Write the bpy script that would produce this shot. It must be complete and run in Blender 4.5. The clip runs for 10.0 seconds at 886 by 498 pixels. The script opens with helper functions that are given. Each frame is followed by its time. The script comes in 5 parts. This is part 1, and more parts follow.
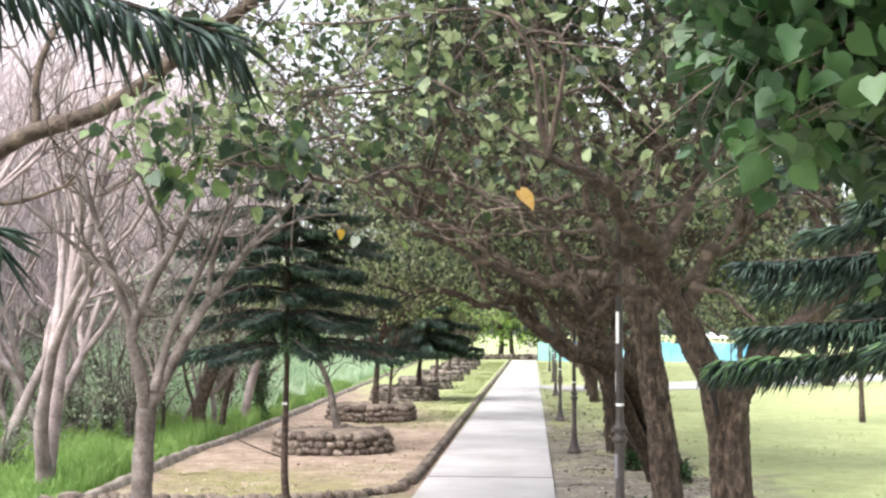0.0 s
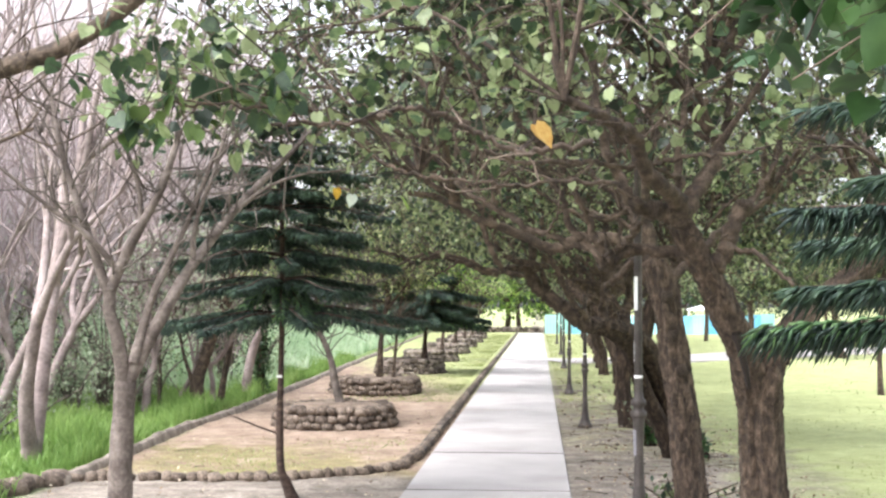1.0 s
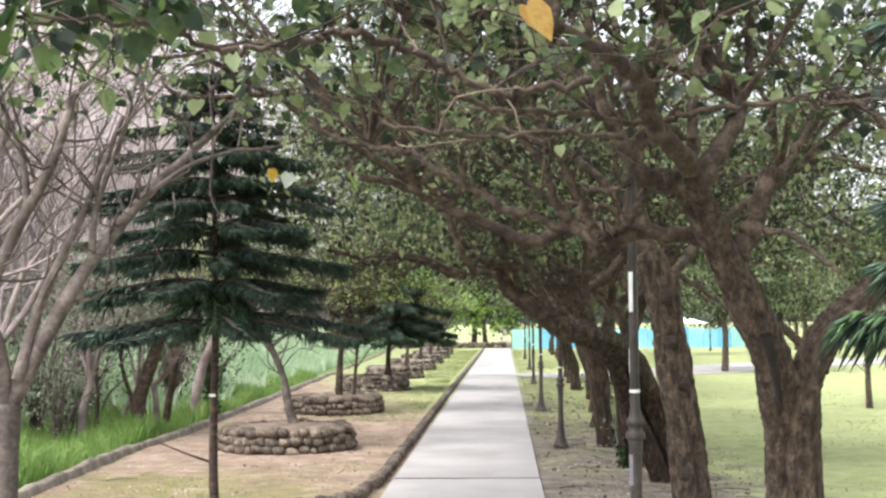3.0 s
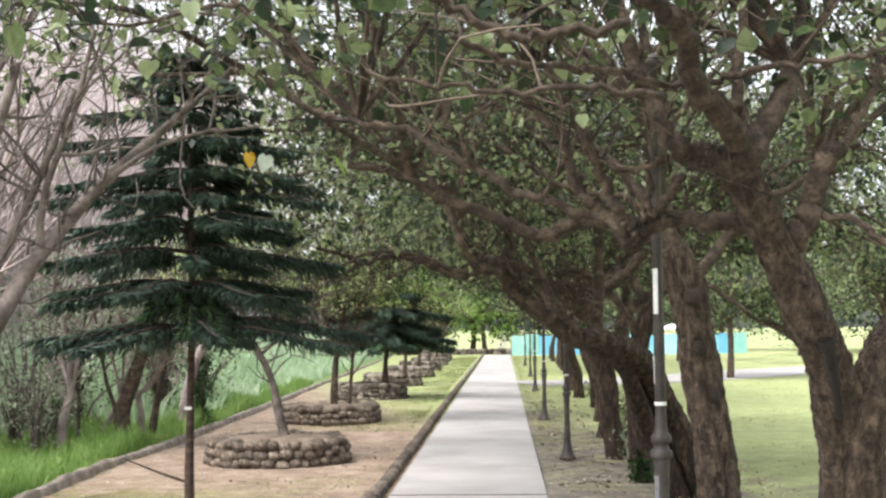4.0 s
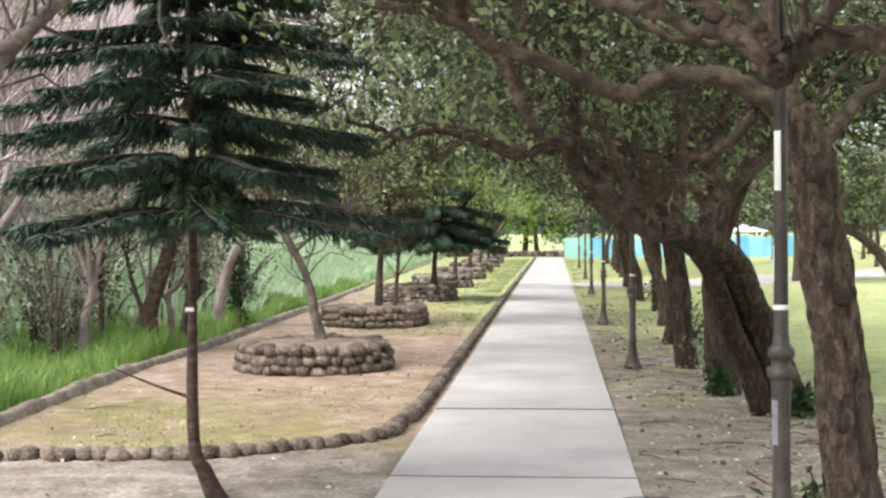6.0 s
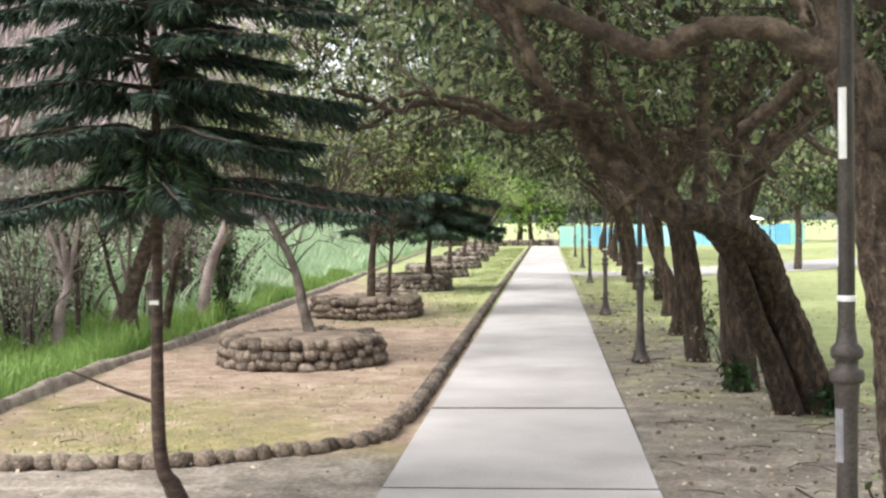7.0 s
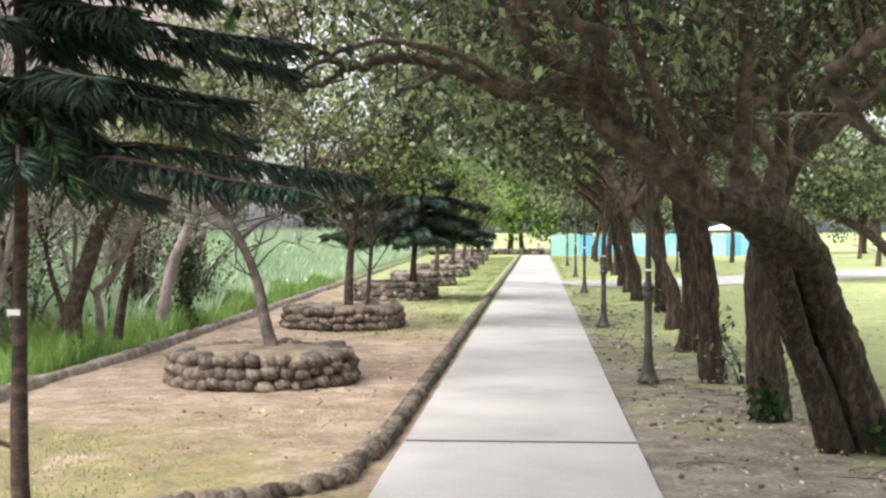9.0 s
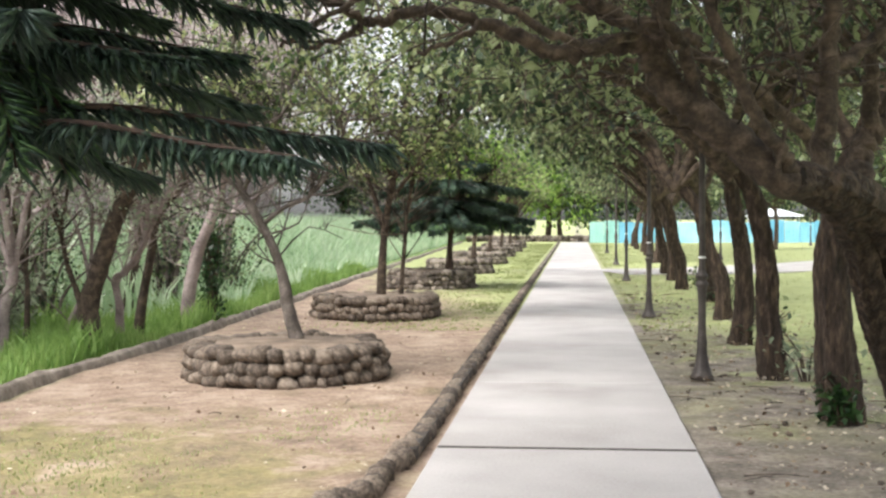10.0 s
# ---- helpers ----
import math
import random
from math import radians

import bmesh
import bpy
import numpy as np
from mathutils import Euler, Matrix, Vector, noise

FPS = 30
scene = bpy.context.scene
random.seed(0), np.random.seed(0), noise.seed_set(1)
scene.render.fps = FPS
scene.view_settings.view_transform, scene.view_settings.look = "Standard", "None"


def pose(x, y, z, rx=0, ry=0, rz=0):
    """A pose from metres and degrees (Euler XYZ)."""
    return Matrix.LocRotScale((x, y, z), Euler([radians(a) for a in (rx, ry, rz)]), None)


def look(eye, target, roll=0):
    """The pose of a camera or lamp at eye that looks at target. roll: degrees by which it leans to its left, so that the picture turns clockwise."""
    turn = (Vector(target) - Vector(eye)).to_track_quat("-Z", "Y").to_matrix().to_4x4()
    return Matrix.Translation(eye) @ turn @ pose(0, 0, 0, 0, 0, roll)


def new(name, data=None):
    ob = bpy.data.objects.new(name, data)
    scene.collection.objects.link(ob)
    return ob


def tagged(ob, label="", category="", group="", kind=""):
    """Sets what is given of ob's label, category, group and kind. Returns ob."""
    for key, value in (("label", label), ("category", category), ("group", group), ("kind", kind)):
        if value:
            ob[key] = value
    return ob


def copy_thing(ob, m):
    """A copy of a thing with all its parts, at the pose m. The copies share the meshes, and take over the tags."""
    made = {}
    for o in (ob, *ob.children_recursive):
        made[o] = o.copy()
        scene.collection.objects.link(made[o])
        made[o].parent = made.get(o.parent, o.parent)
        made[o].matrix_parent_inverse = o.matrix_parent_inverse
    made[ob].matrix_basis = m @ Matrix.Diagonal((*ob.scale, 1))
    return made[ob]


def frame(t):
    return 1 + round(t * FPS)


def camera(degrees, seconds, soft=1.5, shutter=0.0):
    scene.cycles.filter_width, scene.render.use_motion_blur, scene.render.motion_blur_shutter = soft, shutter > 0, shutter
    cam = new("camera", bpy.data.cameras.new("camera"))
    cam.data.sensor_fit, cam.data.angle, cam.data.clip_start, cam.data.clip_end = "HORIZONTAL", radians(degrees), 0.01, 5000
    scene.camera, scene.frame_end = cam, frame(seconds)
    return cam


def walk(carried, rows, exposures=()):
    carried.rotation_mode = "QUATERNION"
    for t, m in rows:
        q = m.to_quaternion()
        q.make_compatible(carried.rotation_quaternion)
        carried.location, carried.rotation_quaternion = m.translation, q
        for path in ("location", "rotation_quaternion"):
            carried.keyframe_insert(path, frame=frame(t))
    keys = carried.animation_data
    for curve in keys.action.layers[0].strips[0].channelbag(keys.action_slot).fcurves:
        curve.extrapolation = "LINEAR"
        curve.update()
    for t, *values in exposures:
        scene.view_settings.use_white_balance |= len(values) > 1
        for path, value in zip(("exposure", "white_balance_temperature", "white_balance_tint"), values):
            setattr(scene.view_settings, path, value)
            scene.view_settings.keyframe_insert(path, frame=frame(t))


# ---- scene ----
cam = camera(38.8, 10.0, soft=2.45)
PATH = [
    (0, (0.521, 0.042, 1.778), (0.38, 2.033, 1.911), 0.2),
    (0.5, (0.508, 0.419, 1.752), (0.358, 2.41, 1.865), 0.1),
    (1, (0.481, 0.804, 1.728), (0.33, 2.796, 1.819), 0.1),
    (1.5, (0.458, 1.101, 1.699), (0.315, 3.095, 1.778), 0.1),
    (2, (0.459, 1.522, 1.691), (0.326, 3.516, 1.774), -0.0),
    (2.5, (0.434, 1.907, 1.655), (0.329, 3.902, 1.757), -0.2),
    (4, (0.36, 3.252, 1.626), (0.267, 5.245, 1.754), -0.6),
    (4.5, (0.315, 3.655, 1.597), (0.203, 5.649, 1.697), -0.5),
    (5, (0.312, 4.081, 1.573), (0.17, 6.076, 1.616), -0.3),
    (5.5, (0.29, 4.447, 1.549), (0.128, 6.44, 1.554), -0.2),
    (6, (0.269, 4.848, 1.53), (0.093, 6.84, 1.505), -0.4),
    (7.5, (0.131, 6.131, 1.471), (-0.027, 8.124, 1.429), -0.7),
    (8, (0.125, 6.553, 1.452), (-0.028, 8.547, 1.439), -0.6),
    (8.5, (0.118, 6.981, 1.423), (-0.034, 8.975, 1.404), -0.4),
    (9, (0.117, 7.398, 1.397), (-0.033, 9.392, 1.37), -0.1),
    (9.5, (0.061, 7.797, 1.382), (-0.113, 9.789, 1.333), -0.1),
    (10, (0.058, 8.238, 1.374), (-0.151, 10.226, 1.327), -0.2),
]
EXPOSURE = [(0.0, 2.04, 6200, 13), (1.5, 2.16, 6200, 13), (2.5, 1.95, 6250, 12), (4.0, 1.76, 6350, 10), (5.5, 1.78, 6400, 10), (10.0, 1.79, 6450, 10)]
walk(cam, [(t, look(eye, target, roll)) for t, eye, target, roll in PATH], EXPOSURE)

# ---- light ----
world = bpy.data.worlds.new("overcast_sky")
scene.world = world
world.use_nodes = True
wn, wl = world.node_tree.nodes, world.node_tree.links
sky = wn.new("ShaderNodeTexSky")
sky.sky_type = 'NISHITA'
sky.sun_disc = False
SUN_EL, SUN_AZ = radians(54), radians(232)
sky.sun_elevation, sky.sun_rotation = SUN_EL, SUN_AZ
sky.air_density, sky.dust_density = 1.0, 4.0
hs = wn.new("ShaderNodeHueSaturation")
hs.inputs["Saturation"].default_value = 0.22
wl.new(sky.outputs[0], hs.inputs["Color"])
wl.new(hs.outputs[0], wn["Background"].inputs["Color"])
wn["Background"].inputs["Strength"].default_value = 0.15
sun_data = bpy.data.lights.new("sun", 'SUN')
sun_data.energy, sun_data.angle, sun_data.color = 1.0, radians(55), (1.0, 0.96, 0.9)
sun = new("sun", sun_data)
sun.matrix_world = look((math.sin(SUN_AZ) * 30, math.cos(SUN_AZ) * 30, 38), (0, 10, 0))

# ---- materials ----


def mat(name, colors, scale=6.0, rough=0.85, bump=0.3, fine=60.0, stretch=(1, 1, 1), island=0.0, obj=0.0, translucent=0.0, metal=0.0, dist=0.01, world=False):
    """Noise-mottled surface: colours along a ramp, fine grain over it, relief, and variation by piece."""
    m = bpy.data.materials.new(name)
    m.use_nodes = True
    nt = m.node_tree
    n, l = nt.nodes, nt.links
    p = n["Principled BSDF"]
    p.inputs["Roughness"].default_value, p.inputs["Metallic"].default_value = rough, metal
    tc = n.new("ShaderNodeTexCoord")
    mp = n.new("ShaderNodeMapping")
    mp.inputs["Scale"].default_value = stretch
    l.new(n.new("ShaderNodeNewGeometry").outputs["Position"] if world else tc.outputs["Object"], mp.inputs[0])
    big, small = n.new("ShaderNodeTexNoise"), n.new("ShaderNodeTexNoise")
    big.inputs["Scale"].default_value, big.inputs["Detail"].default_value = scale, 6
    small.inputs["Scale"].default_value, small.inputs["Detail"].default_value = fine, 4
    l.new(mp.outputs[0], big.inputs["Vector"]), l.new(mp.outputs[0], small.inputs["Vector"])
    ad = n.new("ShaderNodeMath")
    ad.operation = 'MULTIPLY_ADD'
    l.new(small.outputs["Fac"], ad.inputs[0])
    ad.inputs[1].default_value = 0.45
    l.new(big.outputs["Fac"], ad.inputs[2])
    sub = n.new("ShaderNodeMath")
    sub.operation = 'SUBTRACT'
    sub.inputs[1].default_value = 0.225
    l.new(ad.outputs[0], sub.inputs[0])
    fac = sub.outputs[0]
    if island or obj:
        src = n.new("ShaderNodeNewGeometry").outputs["Random Per Island"] if island else n.new("ShaderNodeObjectInfo").outputs["Random"]
        r = n.new("ShaderNodeMath")
        r.operation = 'MULTIPLY_ADD'
        l.new(src, r.inputs[0])
        r.inputs[1].default_value = island or obj
        l.new(fac, r.inputs[2])
        s2 = n.new("ShaderNodeMath")
        s2.operation = 'SUBTRACT'
        s2.inputs[1].default_value = (island or obj) / 2
        l.new(r.outputs[0], s2.inputs[0])
        fac = s2.outputs[0]
    ramp = n.new("ShaderNodeValToRGB")
    e = ramp.color_ramp.elements
    k = len(colors)
    while len(e) < k:
        e.new(0.5)
    for i, c in enumerate(colors):
        e[i].position = 0.28 + 0.44 * i / max(1, k - 1)
        e[i].color = (*c, 1)
    l.new(fac, ramp.inputs[0])
    l.new(ramp.outputs[0], p.inputs["Base Color"])
    if bump:
        b = n.new("ShaderNodeBump")
        b.inputs["Strength"].default_value, b.inputs["Distance"].default_value = bump, dist
        l.new(ad.outputs[0], b.inputs["Height"])
        l.new(b.outputs[0], p.inputs["Normal"])
    if translucent:
        tr, mx = n.new("ShaderNodeBsdfTranslucent"), n.new("ShaderNodeMixShader")
        mx.inputs[0].default_value = translucent
        l.new(ramp.outputs[0], tr.inputs["Color"])
        l.new(p.outputs[0], mx.inputs[1]), l.new(tr.outputs[0], mx.inputs[2])
        l.new(mx.outputs[0], n["Material Output"].inputs["Surface"])
    return m


M_BARK = mat("hibiscus_bark", [(0.012, 0.008, 0.005), (0.042, 0.027, 0.018), (0.115, 0.078, 0.053)], 20, 0.95, 1.0, 70, (1, 1, 0.27), dist=0.06)
M_OLDBARK = mat("flaking_tan_bark", [(0.022, 0.015, 0.01), (0.07, 0.048, 0.033), (0.17, 0.122, 0.086)], 26, 0.95, 1.0, 90, (1, 1, 0.45), dist=0.06)
# near-black colour for the shade inside the trunk's split
M_HOLLOW_SHADE = mat("hollow_shade", [(0.006, 0.004, 0.003), (0.012, 0.008, 0.006), (0.025, 0.017, 0.012)], 13, 0.95, 0.6, 60)
M_LIMB = mat("limb_bark", [(0.02, 0.014, 0.01), (0.06, 0.042, 0.029), (0.135, 0.098, 0.07)], 13, 0.92, 1.0, 60, dist=0.02)
M_PALE = mat("pale_bark", [(0.05, 0.038, 0.032), (0.125, 0.1, 0.086), (0.25, 0.208, 0.184)], 6, 0.9, 0.5, 40, dist=0.01)
M_GREYBARK = mat("grey_bark", [(0.04, 0.032, 0.027), (0.095, 0.078, 0.066), (0.18, 0.15, 0.13)], 7, 0.92, 0.6, 45, dist=0.012)
M_THICKET = mat("thicket_bark", [(0.13, 0.1, 0.093), (0.25, 0.198, 0.187), (0.38, 0.315, 0.3)], 4, 0.9, 0.3, 30, dist=0.01)
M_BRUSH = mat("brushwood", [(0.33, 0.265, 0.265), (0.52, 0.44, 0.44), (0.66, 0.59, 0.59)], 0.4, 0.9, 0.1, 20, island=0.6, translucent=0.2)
M_PINEBARK = mat("pine_bark", [(0.018, 0.011, 0.008), (0.05, 0.031, 0.023), (0.095, 0.065, 0.048)], 14, 0.95, 0.7, 70, (1, 1, 2.5), dist=0.01)
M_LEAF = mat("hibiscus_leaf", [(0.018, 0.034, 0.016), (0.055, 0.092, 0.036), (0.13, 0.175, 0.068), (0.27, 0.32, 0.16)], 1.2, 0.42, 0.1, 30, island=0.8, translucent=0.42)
# lighter than the hibiscus leaf: the planter trees' brighter light put into colour
M_PLANTERLEAF_LIT = mat("planter_tree_leaf_lit", [(0.045, 0.08, 0.03), (0.12, 0.18, 0.06), (0.24, 0.3, 0.11), (0.38, 0.42, 0.2)], 1.2, 0.45, 0.1, 30, island=0.7, translucent=0.5)
M_SPRAY = mat("spray_leaf", [(0.02, 0.04, 0.022), (0.05, 0.09, 0.04), (0.12, 0.18, 0.055)], 1.5, 0.5, 0.1, 30, island=0.7, translucent=0.35)
M_TWIG = mat("twig_bark", [(0.022, 0.015, 0.011), (0.062, 0.043, 0.031), (0.145, 0.11, 0.083)], 5, 0.9, 0.2, 40, island=0.6)
M_YOUNG = mat("light_green_leaf", [(0.1, 0.2, 0.03), (0.2, 0.34, 0.055), (0.32, 0.45, 0.11)], 1.2, 0.55, 0.1, 30, island=0.5, translucent=0.4)
M_DARKLEAF = mat("dark_shrub_leaf", [(0.012, 0.035, 0.01), (0.03, 0.075, 0.02), (0.06, 0.12, 0.035)], 1.5, 0.5, 0.1, 30, island=0.5, translucent=0.25)
M_GREYLEAF = mat("grey_green_leaf", [(0.17, 0.21, 0.14), (0.3, 0.355, 0.235), (0.44, 0.49, 0.35)], 1.2, 0.6, 0.1, 30, island=0.5, translucent=0.5)
M_YELLOW = mat("yellow_leaf", [(0.5, 0.26, 0.02), (0.66, 0.4, 0.04), (0.75, 0.5, 0.08)], 20, 0.5, 0.1, 80, translucent=0.3)
M_ORANGE = mat("orange_leaf", [(0.4, 0.22, 0.06), (0.52, 0.32, 0.09), (0.58, 0.4, 0.14)], 20, 0.5, 0.1, 80, translucent=0.3)
M_WHITELEAF = mat("pale_leaf", [(0.4, 0.5, 0.42), (0.55, 0.63, 0.55), (0.65, 0.7, 0.63)], 20, 0.45, 0.1, 80, translucent=0.2)
M_PINE = mat("pine_needles", [(0.009, 0.024, 0.018), (0.021, 0.05, 0.033), (0.05, 0.093, 0.05)], 2.0, 0.6, 0.1, 40, island=0.5, translucent=0.12)
M_PINETIP = mat("pine_tips", [(0.035, 0.085, 0.035), (0.075, 0.155, 0.055), (0.13, 0.23, 0.08)], 2.0, 0.65, 0.1, 40, island=0.4, translucent=0.2)
M_GRASS = mat("tall_grass", [(0.12, 0.22, 0.045), (0.21, 0.34, 0.085), (0.32, 0.44, 0.14)], 0.35, 0.6, 0.1, 20, island=0.35, translucent=0.4)
M_REED = mat("reed_grass", [(0.28, 0.42, 0.23), (0.45, 0.58, 0.37), (0.62, 0.7, 0.52)], 0.3, 0.6, 0.1, 20, island=0.35, translucent=0.4)
M_TURF = mat("turf", [(0.2, 0.23, 0.085), (0.275, 0.31, 0.125), (0.35, 0.38, 0.18)], 0.5, 0.7, 0.1, 20, island=0.5, translucent=0.3)
M_CONC = mat("path_concrete", [(0.29, 0.27, 0.255), (0.37, 0.35, 0.335), (0.435, 0.415, 0.4)], 0.9, 0.9, 0.25, 55, obj=0.1, dist=0.003, world=True)
M_STONE = mat("cobble", [(0.04, 0.03, 0.022), (0.115, 0.087, 0.066), (0.22, 0.175, 0.135)], 5, 0.9, 0.6, 45, obj=0.3, dist=0.012)
M_STONES = mat("cobble_far", [(0.055, 0.044, 0.035), (0.13, 0.105, 0.085), (0.24, 0.205, 0.17)], 5, 0.9, 0.5, 45, island=0.45, dist=0.01)
M_MORTAR = mat("mortar", [(0.025, 0.02, 0.017), (0.05, 0.041, 0.034), (0.09, 0.075, 0.062)], 8, 0.95, 0.5, 60)
M_KERB = mat("kerb_concrete", [(0.1, 0.08, 0.062), (0.21, 0.175, 0.138), (0.35, 0.305, 0.25)], 4.5, 0.95, 0.6, 35, dist=0.012)
M_SOIL = mat("planter_soil", [(0.09, 0.065, 0.045), (0.17, 0.125, 0.09), (0.26, 0.2, 0.15)], 4, 0.95, 0.6, 40)
M_IRON = mat("lamp_iron", [(0.026, 0.02, 0.018), (0.05, 0.041, 0.037), (0.095, 0.08, 0.072)], 5, 0.55, 0.2, 80, metal=0.3, dist=0.003)
M_GREYTAPE = mat("grey_paper", [(0.13, 0.125, 0.14), (0.19, 0.185, 0.2), (0.25, 0.24, 0.26)], 12, 0.7, 0.05, 60)
M_WHITE = mat("white_tape", [(0.6, 0.6, 0.6), (0.74, 0.74, 0.73), (0.8, 0.8, 0.79)], 12, 0.6, 0.05, 60)
M_LITTER = mat("dry_leaves", [(0.12, 0.075, 0.045), (0.26, 0.19, 0.12), (0.5, 0.43, 0.33)], 2, 0.8, 0.1, 40, island=0.7)
M_BLUE = mat("blue_sheet", [(0.1, 0.31, 0.45), (0.17, 0.41, 0.54), (0.3, 0.53, 0.62)], 0.5, 0.5, 0.05, 20, obj=0.5)
M_TEAL = mat("teal_sheet", [(0.15, 0.36, 0.32), (0.22, 0.44, 0.4), (0.3, 0.5, 0.45)], 0.5, 0.5, 0.05, 20, obj=0.4)
M_ROOF = mat("white_awning", [(0.6, 0.65, 0.7), (0.75, 0.78, 0.8), (0.8, 0.82, 0.83)], 0.5, 0.6, 0.05, 20)


def ground_material():
    """Trodden grey earth by the trees, orange sandy soil in the bed, yellow-green lawn beyond, with ragged borders."""
    m = bpy.data.materials.new("ground_surface")
    m.use_nodes = True
    n, l = m.node_tree.nodes, m.node_tree.links
    p = n["Principled BSDF"]
    p.inputs["Roughness"].default_value = 0.95
    tc, sp = n.new("ShaderNodeTexCoord"), n.new("ShaderNodeSeparateXYZ")
    l.new(tc.outputs["Object"], sp.inputs[0])

    def noise_at(scale, detail=6):
        t = n.new("ShaderNodeTexNoise")
        t.inputs["Scale"].default_value, t.inputs["Detail"].default_value = scale, detail
        l.new(tc.outputs["Object"], t.inputs["Vector"])
        return t.outputs["Fac"]

    def calc(op, a, b):
        t = n.new("ShaderNodeMath")
        t.operation = op
        for i, v in enumerate((a, b)):
            if isinstance(v, (int, float)):
                t.inputs[i].default_value = v
            else:
                l.new(v, t.inputs[i])
        return t.outputs[0]

    def step(v, lo, hi):
        t = n.new("ShaderNodeMapRange")
        t.inputs[1].default_value, t.inputs[2].default_value = lo, hi
        l.new(v, t.inputs[0])
        return t.outputs[0]

    def ramp(v, cols):
        t = n.new("ShaderNodeValToRGB")
        e = t.color_ramp.elements
        while len(e) < len(cols):
            e.new(0.5)
        for i, c in enumerate(cols):
            e[i].position, e[i].color = 0.3 + 0.4 * i / (len(cols) - 1), (*c, 1)
        l.new(v, t.inputs[0])
        return t.outputs[0]

    def mix(f, a, b):
        t = n.new("ShaderNodeMix")
        t.data_type = 'RGBA'
        l.new(f, t.inputs["Factor"]), l.new(a, t.inputs["A"]), l.new(b, t.inputs["B"])
        return t.outputs["Result"]

    mid, fine, broad = noise_at(1.6), noise_at(28), noise_at(0.35, 3)
    tex = calc('ADD', calc('MULTIPLY', noise_at(4.5), 0.5), calc('ADD', calc('MULTIPLY', mid, 0.4), calc('MULTIPLY', calc('SUBTRACT', fine, 0.5), 0.5)))
    tex = calc('ADD', tex, 0.05)
    x, y = sp.outputs["X"], sp.outputs["Y"]
    wob = calc('MULTIPLY', calc('SUBTRACT', mid, 0.5), 3.0)
    xw, yw = calc('ADD', x, wob), calc('ADD', y, calc('MULTIPLY', wob, 4.0))
    earth = ramp(tex, [(0.075, 0.06, 0.047), (0.205, 0.174, 0.14), (0.38, 0.335, 0.282)])
    sand = ramp(tex, [(0.125, 0.085, 0.06), (0.265, 0.19, 0.137), (0.41, 0.325, 0.25)])
    olive = ramp(tex, [(0.1, 0.088, 0.038), (0.195, 0.164, 0.072), (0.3, 0.25, 0.12)])
    lawn = ramp(tex, [(0.2, 0.225, 0.085), (0.275, 0.305, 0.125), (0.35, 0.375, 0.18)])
    meadow = ramp(tex, [(0.07, 0.12, 0.03), (0.13, 0.2, 0.05), (0.2, 0.27, 0.08)])
    # the bed: sandy, with an olive patch near its front edge, turning to lawn further along
    patch = calc('MULTIPLY', step(calc('SUBTRACT', 17.2, yw), 0.0, 1.2), step(calc('ADD', broad, calc('MULTIPLY', mid, 0.6)), 0.68, 0.86))
    bed = mix(patch, sand, olive)
    bed = mix(step(calc('ADD', yw, calc('MULTIPLY', x, 3.5)), 19.0, 27.0), bed, lawn)
    left = mix(step(y, 13.6, 14.1), earth, bed)
    left = mix(step(calc('SUBTRACT', calc('MULTIPLY', y, -0.034), calc('ADD', x, 3.75)), 0.0, 0.3), left, meadow)
    moss = ramp(tex, [(0.085, 0.08, 0.045), (0.17, 0.16, 0.088), (0.28, 0.265, 0.16)])
    trodden = mix(calc('MULTIPLY', step(calc('ADD', broad, calc('MULTIPLY', mid, 0.7)), 0.8, 1.0), step(yw, 13.0, 19.0)), earth, moss)
    right = mix(step(calc('ADD', xw, calc('MULTIPLY', step(yw, 15.0, 32.0), 2.3)), 2.3, 3.7), trodden, lawn)
    l.new(mix(step(x, -0.05, 0.05), left, right), p.inputs["Base Color"])
    b = n.new("ShaderNodeBump")
    b.inputs["Strength"].default_value, b.inputs["Distance"].default_value = 1.0, 0.035
    l.new(tex, b.inputs["Height"])
    l.new(b.outputs[0], p.inputs["Normal"])
    return m


M_GROUND = ground_material()

# ---- building blocks ----


def np_mesh(name, v, f):
    """A mesh from arrays of corners and of faces with equal numbers of corners."""
    v, f = np.asarray(v, np.float32), np.asarray(f, np.int32)
    me = bpy.data.meshes.new(name)
    me.vertices.add(len(v))
    me.vertices.foreach_set("co", v.ravel())
    k = f.shape[1]
    me.loops.add(f.size)
    me.loops.foreach_set("vertex_index", f.ravel())
    me.polygons.add(len(f))
    me.polygons.foreach_set("loop_start", np.arange(0, f.size, k, dtype=np.int32))
    me.update(calc_edges=True)
    return me


def link(name, me, material, parent=None, label="", smooth=False):
    if material:
        me.materials.clear()
        me.materials.append(material)
    if smooth:
        me.polygons.foreach_set("use_smooth", np.ones(len(me.polygons), bool))
    ob = new(name, me)
    if parent:
        ob.parent = parent
    if label:
        ob["label"] = label
    return ob


def part(name, bm, material, parent=None, label="", smooth=False):
    me = bpy.data.meshes.new(name)
    bm.to_mesh(me)
    bm.free()
    return link(name, me, material, parent, label, smooth)


def thing(name, label, category, at=(0, 0, 0), group="", kind="", turn=0):
    ob = new(name)
    ob.empty_display_size = 0.1
    ob.matrix_world = pose(*at, 0, 0, turn)
    return tagged(ob, label, category, group, kind)


